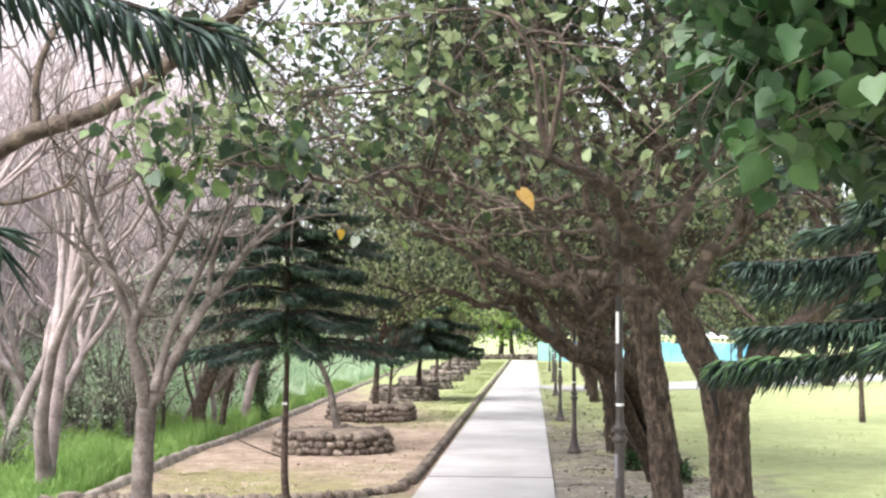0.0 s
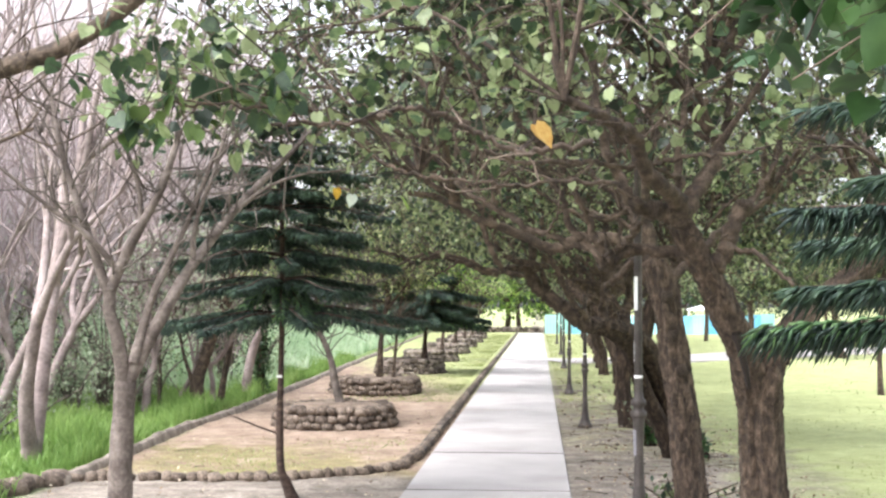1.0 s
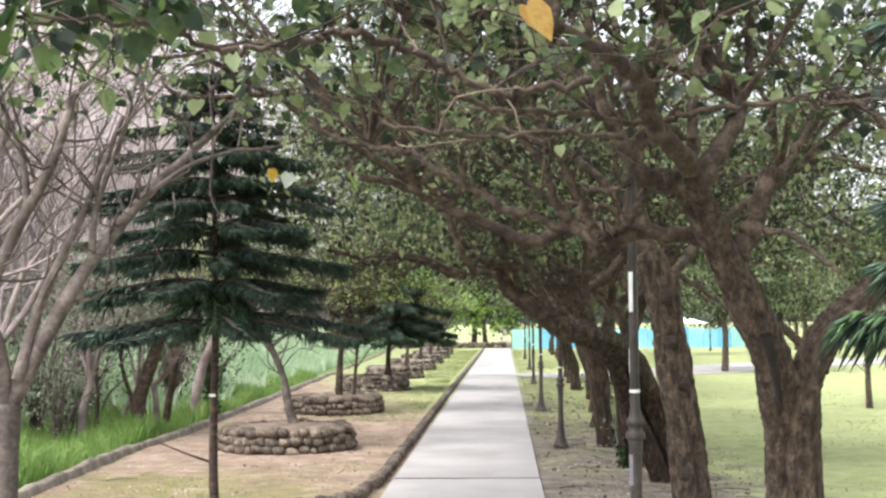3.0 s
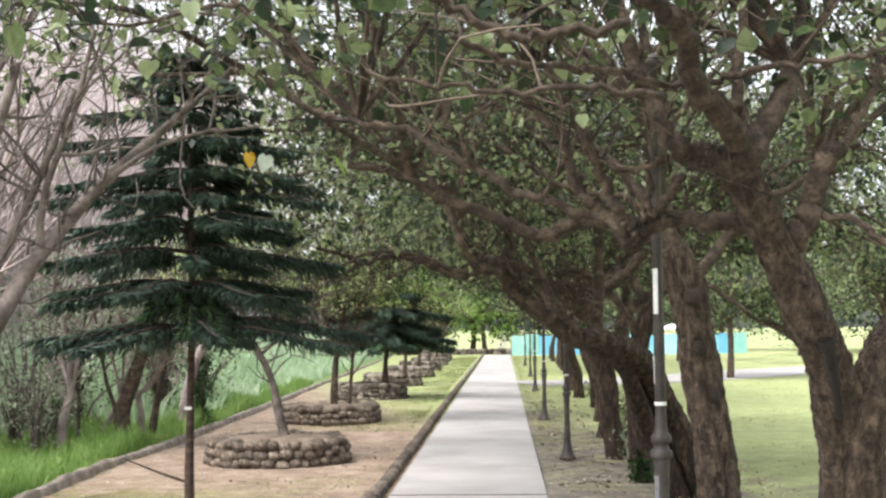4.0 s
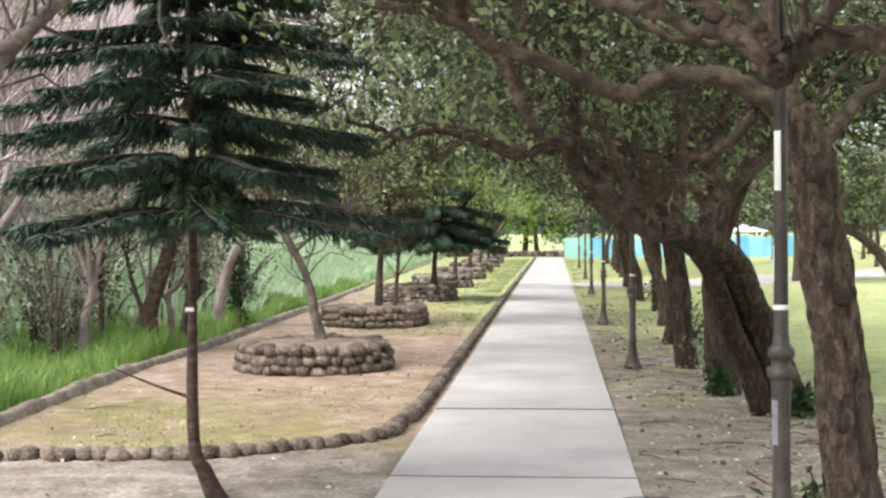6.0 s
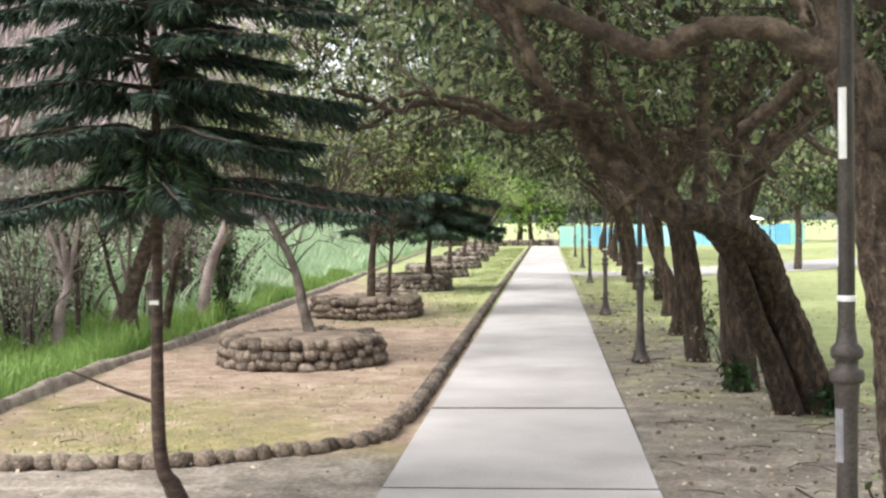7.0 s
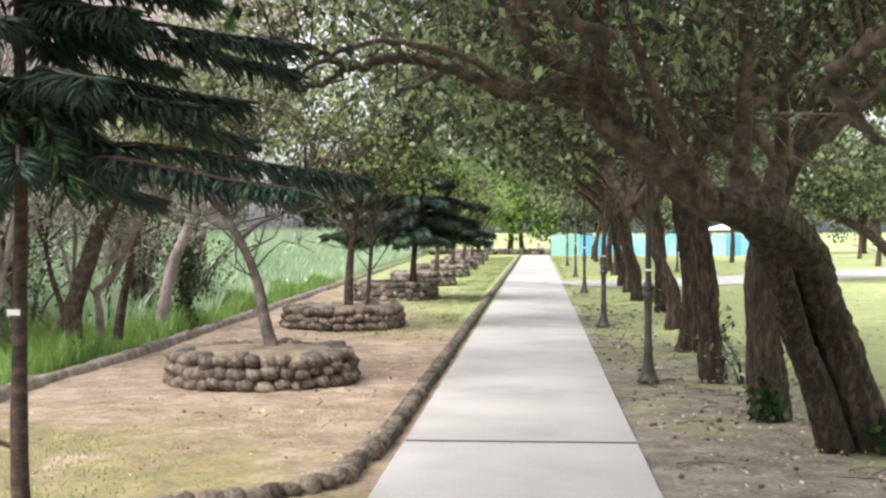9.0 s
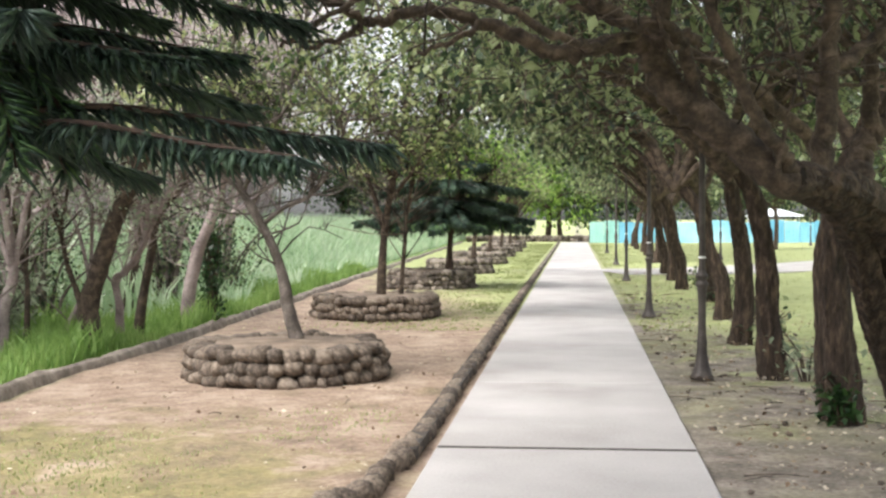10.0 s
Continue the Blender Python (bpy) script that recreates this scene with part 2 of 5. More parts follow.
def spline(pts, per=5):
    """A smooth curve through the points."""
    p = np.array(pts, float)
    if len(p) < 3:
        return np.array([p[0] + (p[-1] - p[0]) * t for t in np.linspace(0, 1, per + 1)])
    q = np.vstack([2 * p[0] - p[1], p, 2 * p[-1] - p[-2]])
    out = []
    for i in range(len(p) - 1):
        a, b, c, d = q[i:i + 4]
        for t in np.linspace(0, 1, per, endpoint=False):
            out.append(0.5 * (2 * b + (c - a) * t + (2 * a - 5 * b + 4 * c - d) * t * t + (3 * b - a - 3 * c + d) * t ** 3))
    out.append(p[-1])
    return np.array(out)


class Geo:
    """Collects quads."""

    def __init__(self):
        self.v, self.f, self.n = [], [], 0

    def tube(self, pts, r0, r1, sides=8, rough=0.0, flare=0.0, rng=None, ridge=0.0):
        p = np.asarray(pts, float)
        k = len(p)
        d = np.gradient(p, axis=0)
        d /= np.linalg.norm(d, axis=1)[:, None] + 1e-9
        side = np.cross(d, (0.31, 0.87, 0.38))
        side /= np.linalg.norm(side, axis=1)[:, None] + 1e-9
        up = np.cross(d, side)
        if sides >= 9:
            # close both ends with a small rounded cap
            p = np.vstack([p[0] - d[0] * r0 * 0.45, p, p[-1] + d[-1] * r1 * 0.45])
            d, side, up = (np.vstack([q[:1], q, q[-1:]]) for q in (d, side, up))
            k += 2
        t = np.linspace(0, 1, k)
        r = r0 + (r1 - r0) * t ** 0.9
        if flare:
            r = r + flare * np.exp(-t * 9)
        if sides >= 9:
            r[0] *= 0.15
            r[-1] *= 0.15
        a = np.linspace(0, 2 * math.pi, sides, endpoint=False)
        rad = np.repeat(r[:, None], sides, 1)
        if rough:
            g = rng or np.random.default_rng(7)
            ph = g.uniform(0, 6.28, 4)
            rad = rad * (1 + rough * (np.sin(a * 3 + ph[0] + 2.2 * t[:, None])[:] + 0.7 * np.sin(a * 5 + ph[1] - 3 * t[:, None]))
                         + rough * 0.8 * np.sin(t[:, None] * 23 + ph[2] + a * 2) + g.normal(0, rough * 0.55, rad.shape))
            if ridge:
                rad = rad * (1 + ridge * np.sin(a * 9 + ph[3] + 1.5 * np.sin(t[:, None] * 9 + ph[0])) + ridge * np.sin(a * 14 + 2 * np.sin(t[:, None] * 13 + ph[1])))
        v = p[:, None, :] + rad[:, :, None] * (np.cos(a)[None, :, None] * side[:, None, :] + np.sin(a)[None, :, None] * up[:, None, :])
        i = np.arange((k - 1) * sides)
        row, col = i // sides, i % sides
        nx = (col + 1) % sides
        f = np.stack([row * sides + col, row * sides + nx, (row + 1) * sides + nx, (row + 1) * sides + col], 1)
        self.v.append(v.reshape(-1, 3)), self.f.append(f + self.n)
        self.n += k * sides

    def lathe(self, prof, sides=16, at=(0, 0)):
        """A turned body from (radius, height) pairs."""
        a = np.linspace(0, 2 * math.pi, sides, endpoint=False)
        pr = np.array(prof, float)
        k = len(pr)
        v = np.stack([at[0] + pr[:, 0:1] * np.cos(a), at[1] + pr[:, 0:1] * np.sin(a), np.repeat(pr[:, 1:2], sides, 1)], 2)
        i = np.arange((k - 1) * sides)
        row, col = i // sides, i % sides
        nx = (col + 1) % sides
        self.v.append(v.reshape(-1, 3))
        self.f.append(np.stack([row * sides + col, row * sides + nx, (row + 1) * sides + nx, (row + 1) * sides + col], 1) + self.n)
        self.n += k * sides

    def ob(self, name, material, parent=None, label="", smooth=True):
        return link(name, np_mesh(name, np.vstack(self.v), np.vstack(self.f)), material, parent, label, smooth)


def unit(v):
    return v / (np.linalg.norm(v, axis=-1, keepdims=True) + 1e-9)


HEART = np.array([(0.05, 0, 0), (-0.07, -0.2, 0.02), (0.1, -0.43, 0.05), (0.42, -0.47, 0.06), (0.74, -0.27, 0.02), (1.04, 0, -0.12), (0.74, 0.27, 0.02), (0.42, 0.47, 0.06), (0.1, 0.43, 0.05), (-0.07, 0.2, 0.02), (0.42, 0, -0.05)])
HEART_F = np.array([(i, (i + 1) % 10, 10) for i in range(10)])
BLADE = np.array([(0, 0, 0), (0.4, -0.3, 0.04), (1, 0, -0.08), (0.4, 0.3, 0.04)])
BLADE_F = np.array([(0, 1, 2), (0, 2, 3)])


def leaves(name, centres, ways, sizes, material, parent, rng, heart=True, label="", narrow=1.0):
    """One mesh of many folded leaves that point along ways, each turned a little at random."""
    c, w = np.asarray(centres, float), unit(np.asarray(ways, float))
    side = unit(np.cross(w, np.array((0, 0, 1.0)) + rng.normal(0, 0.45, w.shape)))
    nor = np.cross(side, w)
    shape, faces = (HEART, HEART_F) if heart else (BLADE, BLADE_F)
    s = np.asarray(sizes, float)[:, None, None]
    v = c[:, None, :] + s * (shape[None, :, 0:1] * w[:, None, :] + narrow * shape[None, :, 1:2] * side[:, None, :] + shape[None, :, 2:3] * nor[:, None, :])
    k = len(shape)
    f = faces[None] + (np.arange(len(c)) * k)[:, None, None]
    return link(name, np_mesh(name, v.reshape(-1, 3), f.reshape(-1, 3)), material, parent, label)


def clear_of_walk(p):
    """Keeps leaves out of the open space along the walk."""
    x, y, z = p[:, 0], p[:, 1], p[:, 2]
    bad = (np.abs(x - 0.3) < 1.0) & (y < 9.6) & (z < 2.12)
    bad |= (y < 4.7) & (x < 0.95) & (z < 4.2)
    bad |= (np.abs(x) < 1.0) & (z < 2.0)
    bad |= (y < 2.45) & (x < 2.6)
    return ~bad


def twigs_on(limbs, rng, count, length, droop=0.1, left_bias=0.0, low=-9.0, fine=False):
    """Thin twigs that spring from limbs: returns their curves."""
    out = []
    wts = np.array([np.linalg.norm(l[-1] - l[0]) for l in limbs])
    for _ in range(count):
        l = limbs[rng.choice(len(limbs), p=wts / wts.sum())]
        i = min(len(l) - 2, int(len(l) * (0.25 + 0.75 * rng.random() ** 0.7)))
        d = unit(l[i + 1] - l[i])
        way = unit(d * 0.5 + rng.normal(0, 0.75, 3) + np.array((-left_bias, 0, 0.25)))
        n = length * rng.uniform(0.5, 1.3)
        a = l[i]
        b = a + way * n * 0.5 + rng.normal(0, 0.06, 3)
        c = a + way * n + rng.normal(0, 0.12, 3) - np.array((0, 0, droop * n))
        if c[2] > low or c[2] > a[2]:
            out.append(np.array([a, b, c]) if fine else spline([a, b, c], 2))
    return out


def crown(tree, limbs, rng, twigs=150, per=3, n_leaf=9, size=0.09, material=None, length=0.7, shift=(0, 0, 0), heart=True, left_bias=0.0, low=2.15, twig_mat=None, check=True, twig_r=0.011, leaf_low=None):
    """Twigs, smaller twigs and leaves on a tree's limbs."""
    g = Geo()
    first = twigs_on(limbs, rng, twigs, length, left_bias=left_bias, low=low - 0.15)
    for t in first:
        g.tube(t, twig_r, twig_r * 0.45, 4)
    second = twigs_on(first, rng, twigs * per, length * 0.55, droop=0.25, low=low - 0.2, fine=True)
    for t in second:
        g.tube(t, twig_r * 0.5, twig_r * 0.2, 3)
    tagged(g.ob("twigs", twig_mat if twig_mat and twig_mat is not M_LIMB else M_TWIG, tree), kind="stuff")
    ends = np.array([t[1] + (t[2] - t[1]) * rng.random() for t in second for _ in range(n_leaf)])
    ends = ends + rng.normal(0, size * 1.1, ends.shape)
    keep = ends[:, 2] > (leaf_low or low) + rng.normal(0, 0.12, len(ends))
    if check and any(shift):
        keep &= clear_of_walk(ends + np.array(shift))
    ends = ends[keep]
    ways = rng.normal(0, 1, ends.shape) + np.array((0, 0, -0.55))
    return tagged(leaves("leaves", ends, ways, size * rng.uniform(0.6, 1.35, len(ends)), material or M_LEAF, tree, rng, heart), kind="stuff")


def stone_mesh(seed):
    """A rounded cobble about 1 m across, with an uneven outline."""
    rng = random.Random(seed)
    bm = bmesh.new()
    bmesh.ops.create_cube(bm, size=1)
    bmesh.ops.subdivide_edges(bm, edges=bm.edges[:], cuts=1, use_grid_fill=True)
    off = Vector((rng.random() * 50, rng.random() * 50, rng.random() * 50))
    for v in bm.verts:
        d = v.co.normalized()
        v.co = (v.co * 0.26 + d * 0.4) * (1 + 0.3 * noise.noise(d * 1.3 + off))
    me = bpy.data.meshes.new("stone")
    bm.to_mesh(me)
    bm.free()
    me.polygons.foreach_set("use_smooth", np.ones(len(me.polygons), bool))
    return me


STONES = [stone_mesh(s) for s in range(9)]
for me in STONES:
    me.materials.append(M_STONE)


def piece(name, me, parent, m):
    ob = new(name, me)
    ob.parent = parent
    ob.matrix_basis = m
    return ob


def stone_heap(name, mats, material, parent, label=""):
    """Many stones joined into one mesh."""
    vs, fs, n = [], [], 0
    for i, m in enumerate(mats):
        me = STONES[i % len(STONES)]
        co = np.empty(len(me.vertices) * 3, np.float32)
        me.vertices.foreach_get("co", co)
        co = co.reshape(-1, 3)
        a = np.array(m)
        vs.append(co @ a[:3, :3].T + a[:3, 3])
        fs.append(np.array([p.vertices[:] for p in me.polygons]) + n)
        n += len(co)
    ob = link(name, np_mesh(name, np.vstack(vs), np.vstack(fs)), material, parent, label, True)
    return tagged(ob, kind="stuff")

# ---- ground ----
def make_ground():
    xs = np.concatenate([np.array((-900, -400, -200, -100, -60, -40, -28, -20, -14, -10, -8)), np.arange(-6.5, 8.01, 0.16), np.array((9, 10.5, 13, 17, 24, 34, 50, 80, 140, 300, 900.0))])
    ys = np.concatenate([np.array((-300, -100, -40, -15, -6)), np.arange(-3, 40, 0.22), np.arange(40, 90, 1.0), np.array((95, 105, 130, 180, 300, 600, 1500.0))])
    gx, gy = np.meshgrid(xs, ys)
    z = 0.016 * np.sin(gx * 1.7 + 0.6 * np.sin(gy * 0.9)) * np.sin(gy * 1.15 + 0.5) + np.random.default_rng(3).normal(0, 0.006, gx.shape)
    z = np.where((np.abs(gx) < 0.95) | (np.abs(gx) > 30) | (gy > 88), -0.035, z - 0.03)
    v = np.stack([gx, gy, z], 2).reshape(-1, 3)
    w, h = len(xs), len(ys)
    i = np.arange((w - 1) * (h - 1))
    r, c = i // (w - 1), i % (w - 1)
    f = np.stack([r * w + c, r * w + c + 1, (r + 1) * w + c + 1, (r + 1) * w + c], 1)
    ob = link("ground", np_mesh("ground", v, f), M_GROUND, smooth=True)
    tagged(ob, "bare trodden earth and yellow-green lawn under the trees", "ground", kind="structure")


make_ground()


def slab_mesh(w, l, t, gap=0.01):
    bm = bmesh.new()
    bmesh.ops.create_cube(bm, size=1, matrix=Matrix.Diagonal((w, l - gap, t, 1)))
    bmesh.ops.bevel(bm, geom=bm.edges[:], offset=0.008, segments=1, affect='EDGES')
    me = bpy.data.meshes.new("slab")
    bm.to_mesh(me)
    bm.free()
    me.materials.append(M_CONC)
    return me


footpath = thing("footpath", "long straight pale grey concrete footpath in jointed slabs", "footpath", kind="structure")
me = slab_mesh(1.56, 3.05, 0.12)
for i in range(-6, 23):
    piece("slab", me, footpath, pose(0, 15.77 + 3.05 * (i - 0.5), -0.06))
joint = bpy.data.meshes.new("joint")
bm = bmesh.new()
bmesh.ops.create_cube(bm, size=1, matrix=Matrix.Diagonal((1.54, 0.06, 0.02, 1)))
bm.to_mesh(joint)
bm.free()
joint.materials.append(M_MORTAR)
for i in (-1, 0):
    piece("joint", joint, footpath, pose(0, 15.77 + 3.05 * i, -0.008) @ Matrix.Diagonal((1, 1.0 if i == 0 else 0.35, 1, 1)))


def side_path():
    """A pale path that leaves the footpath and curves away over the lawn."""
    c = spline([(0.82, 41.5, 0), (3.5, 42.3, 0), (7, 45.5, 0), (11, 50.5, 0), (18, 56, 0), (30, 62, 0)], 6)
    wide = np.linspace(3.4, 5.0, len(c))
    d = np.gradient(c, axis=0)
    nrm = np.stack([-d[:, 1], d[:, 0], 0 * d[:, 0]], 1) / np.linalg.norm(d, axis=1)[:, None]
    bm = bmesh.new()
    prev = None
    for p, n, w in zip(c, nrm, wide):
        row = [bm.verts.new(p + n * w / 2 * s + np.array((0, 0, z))) for s, z in ((1, -0.06), (1, -0.004), (-1, -0.004), (-1, -0.06))]
        if prev:
            for k in range(3):
                bm.faces.new((prev[k], row[k], row[k + 1], prev[k + 1]))
        prev = row
    bmesh.ops.recalc_face_normals(bm, faces=bm.faces[:])
    tagged(part("side_path", bm, M_CONC), "pale grey concrete side path across the lawn", "path", kind="structure")


side_path()


# ---- kerbs ----
def left_kerb():
    """A low rounded concrete kerb between the bed and the tall grass."""
    rng = np.random.default_rng(11)
    ys = np.arange(12.9, 84, 0.22)
    bm = bmesh.new()
    prev = None
    for y in ys:
        x = -4.18 - (y - 13.1) * 0.036 - 0.3 * math.exp(-((y - 17.5) / 3.0) ** 2) * 0.5 + 0.02 * math.sin(y * 1.3)
        j = rng.normal(0, 0.012, 6)
        prof = ((-0.06, -0.08), (-0.05 + j[0] * 0.6, 0.045 + j[1]), (-0.03, 0.062 + j[2]), (0.02, 0.06 + j[3]), (0.045 + j[4] * 0.6, 0.035 + j[5]), (0.07, -0.06))
        row = [bm.verts.new((x + a, y, b)) for a, b in prof]
        if prev:
            for k in range(5):
                bm.faces.new((prev[k], prev[k + 1], row[k + 1], row[k]))
        else:
            bm.faces.new(row)
        prev = row
    bmesh.ops.recalc_face_normals(bm, faces=bm.faces[:])
    tagged(part("kerb", bm, M_KERB, smooth=True), "low weathered grey concrete kerb edging the soil bed", "kerb", kind="structure")


left_kerb()


def cobble_edge():
    """Round cobbles that edge the bed: along its front, round the corner and along the footpath."""
    rng = random.Random(5)
    edge = thing("cobble_edging", "row of round grey-brown cobbles set along the soil bed", "edging", kind="structure")
    line = spline([(-4.25, 13.2, 0), (-3.3, 13.34, 0), (-2.4, 13.42, 0), (-1.8, 13.66, 0), (-1.3, 13.98, 0), (-1.02, 14.45, 0), (-0.96, 15.2, 0), (-0.94, 16, 0)], 40)
    seg = np.linalg.norm(np.diff(line, axis=0), axis=1)
    s = np.concatenate([[0], np.cumsum(seg)])
    d = 0
    while d < s[-1]:
        x, y = np.interp(d, s, line[:, 0]), np.interp(d, s, line[:, 1])
        big = rng.uniform(0.09, 0.15)
        tall = rng.uniform(0.085, 0.125)
        piece("cobble", rng.choice(STONES), edge, pose(x + rng.uniform(-0.02, 0.02), y + rng.uniform(-0.02, 0.02), 0.0, rng.uniform(-14, 14), rng.uniform(-14, 14), rng.uniform(0, 360)) @ Matrix.Diagonal((big * 1.2, big * 1.1, tall * 1.15, 1)))
        d += big * rng.uniform(0.92, 1.2)
    for k in range(16):
        u = k / 15
        piece("cobble", rng.choice(STONES), edge, pose(-4.3 - 0.75 * u + rng.uniform(-0.08, 0.08), 13.1 - 2.6 * u, 0.0, rng.uniform(-14, 14), rng.uniform(-14, 14), rng.uniform(0, 360)) @ Matrix.Diagonal((0.25, 0.23, 0.21, 1)))
    y, far = 16.1, []
    while y < 84:
        big = rng.uniform(0.16, 0.3)
        m = pose(-0.915 + rng.uniform(-0.015, 0.015), y + big / 2, -0.012, rng.uniform(-8, 8), rng.uniform(-8, 8), rng.uniform(-10, 10) + 90) @ Matrix.Diagonal((big * 1.25, 0.12, rng.uniform(0.115, 0.15), 1))
        if y < 42:
            piece("cobble", rng.choice(STONES), edge, m)
        else:
            far.append(m)
        y += big * 0.93
    stone_heap("far_cobbles", far, M_STONES, edge)
    bm = bmesh.new()
    bmesh.ops.create_cube(bm, size=1, matrix=Matrix.Translation((-0.92, 50, -0.01)) @ Matrix.Diagonal((0.11, 69, 0.09, 1)))
    part("mortar_bed", bm, M_MORTAR, edge)


cobble_edge()


# ---- stone planters ----
def planter(x, y, r, h, courses, seed, joined=False, label="round dry-stone planter of grey-brown cobbles round a tree"):
    rng = random.Random(seed)
    ob = thing("stone_planter", label, "planter", (x, y, -0.03), "stone planters")
    far = []
    ch = h / courses
    for k in range(courses):
        n = int(2 * math.pi * r / rng.uniform(0.13, 0.16))
        a0 = rng.random() * 6.3
        a = 0
        while a < 2 * math.pi - 0.06:
            w = rng.uniform(0.7, 1.35) * 2 * math.pi / n
            ang = a0 + a + w / 2
            rr = r - 0.09 - 0.02 * k + rng.uniform(-0.02, 0.02)
            hh = ch * rng.uniform(0.95, 1.35)
            m = pose(rr * math.cos(ang), rr * math.sin(ang), ch * (k + 0.5) + rng.uniform(-0.025, 0.025), rng.uniform(-12, 12), rng.uniform(-12, 12), math.degrees(ang) + 90 + rng.uniform(-10, 10)) @ Matrix.Diagonal((w * r * 1.1, 0.25, hh * 1.14, 1))
            if joined:
                far.append(m)
            else:
                piece("stone", rng.choice(STONES), ob, m)
            a += w
    if joined:
        stone_heap("stones", far, M_STONES, ob)
    g = Geo()
    g.lathe([(r - 0.13, 0), (r - 0.15, h * 0.9), (r - 0.3, h * 0.96), (r * 0.5, h * 0.97), (0.01, h)], 28)
    g.ob("mortar_core", M_MORTAR, ob)
    g = Geo()
    g.lathe([(r - 0.17, h * 0.97), (r * 0.55, h * 0.985 + 0.01), (0.01, h + 0.02)], 24)
    g.ob("soil", M_SOIL, ob)
    return ob


RINGS = [(-2.52, 19.3), (-2.82, 26.3), (-2.9, 33.9), (-2.95, 40.9), (-3.0, 48.0), (-3.05, 55.2), (-3.1, 62.4), (-3.2, 69.6)]
planter(*RINGS[0], 0.9, 0.31, 3, 1)
planter(*RINGS[1], 0.92, 0.31, 3, 2)
planter(*RINGS[2], 0.93, 0.36, 4, 3, True, "round mossy dark stone planter round a pine")
for i, (x, y) in enumerate(RINGS[3:]):
    planter(x, y, 0.88, 0.36, 3, 10 + i, True)


# ---- lamp posts ----
def lamp_post(x, y, first=False):
    ob = thing("lamp_post", "slender dark iron lamp post with a flared foot beside the footpath", "lamp post", (x, y, -0.03), "lamp posts")
    if not first:
        ob.scale = (0.95, 0.95, 0.86)
    g = Geo()
    g.lathe([(0.0, 0.0), (0.11, 0.0), (0.11, 0.03), (0.09, 0.06), (0.066, 0.14), (0.049, 0.26), (0.043, 0.34), (0.048, 0.36), (0.048, 0.39), (0.042, 0.41)], 16)
    g.ob("foot", M_IRON, ob)
    g = Geo()
    g.lathe([(0.042, 0.4), (0.036, 0.6), (0.038, 0.8), (0.043, 0.9), (0.047, 0.96)], 16)
    g.ob("lower_shaft", M_IRON, ob)
    g = Geo()
    g.lathe([(0.038, 0.93), (0.058, 0.945), (0.061, 0.955), (0.061, 0.975), (0.058, 0.985), (0.042, 0.99), (0.04, 1.02), (0.055, 1.03), (0.057, 1.04), (0.057, 1.055), (0.053, 1.065), (0.038, 1.08), (0.033, 1.12), (0.03, 1.14)], 18)
    g.ob("collar", M_IRON, ob)
    g = Geo()
    g.lathe([(0.031, 1.1), (0.03, 1.5), (0.028, 2.2), (0.026, 3.1), (0.05, 3.12), (0.05, 3.16), (0.0, 3.19)], 14)
    g.ob("shaft", M_IRON, ob)
    g = Geo()
    g.lathe([(0.031, 1.228), (0.0335, 1.233), (0.0335, 1.244), (0.031, 1.249)], 14)
    g.ob("tape_ring", M_WHITE, ob, "white tape ring")
    if first:
        bm = bmesh.new()
        a0, a1 = radians(205), radians(262)
        rows = []
        for k in range(6):
            a = a0 + (a1 - a0) * k / 5
            rows.append([bm.verts.new((0.0315 * math.cos(a), 0.0315 * math.sin(a), z)) for z in (1.73, 1.98)])
        for p, q in zip(rows, rows[1:]):
            bm.faces.new((p[0], q[0], q[1], p[1]))
        part("sticker", bm, M_WHITE, ob, "white paper sticker")
        bm = bmesh.new()
        rows = []
        for k in range(5):
            a = radians(172) + radians(30) * k / 4
            rows.append([bm.verts.new((0.0325 * math.cos(a), 0.0325 * math.sin(a), z)) for z in (1.35, 1.5)])
        for p, q in zip(rows, rows[1:]):
            bm.faces.new((p[0], q[0], q[1], p[1]))
        part("sticker", bm, M_WHITE, ob, "white paper sticker")
        bm = bmesh.new()
        rows = []
        for k in range(6):
            a = radians(188) + radians(52) * k / 5
            rows.append([bm.verts.new((r * math.cos(a), r * math.sin(a), z)) for r, z in ((0.0405, 0.66), (0.0425, 0.85))])
        for p, q in zip(rows, rows[1:]):
            bm.faces.new((p[0], q[0], q[1], p[1]))
        part("sticker", bm, M_GREYTAPE, ob, "faded grey paper sticker")


lamp_post(1.22, 10.25, True)
for x, y in ((1.16, 19.4), (1.1, 26.3), (1.2, 36.8), (1.3, 47), (1.35, 60), (5.0, 52), (12.0, 74)):
    lamp_post(x, y)


# ---- the old hibiscus trees that arch over the footpath ----
TREE = "old leaning hibiscus tree with furrowed brown bark and arching leafy limbs"


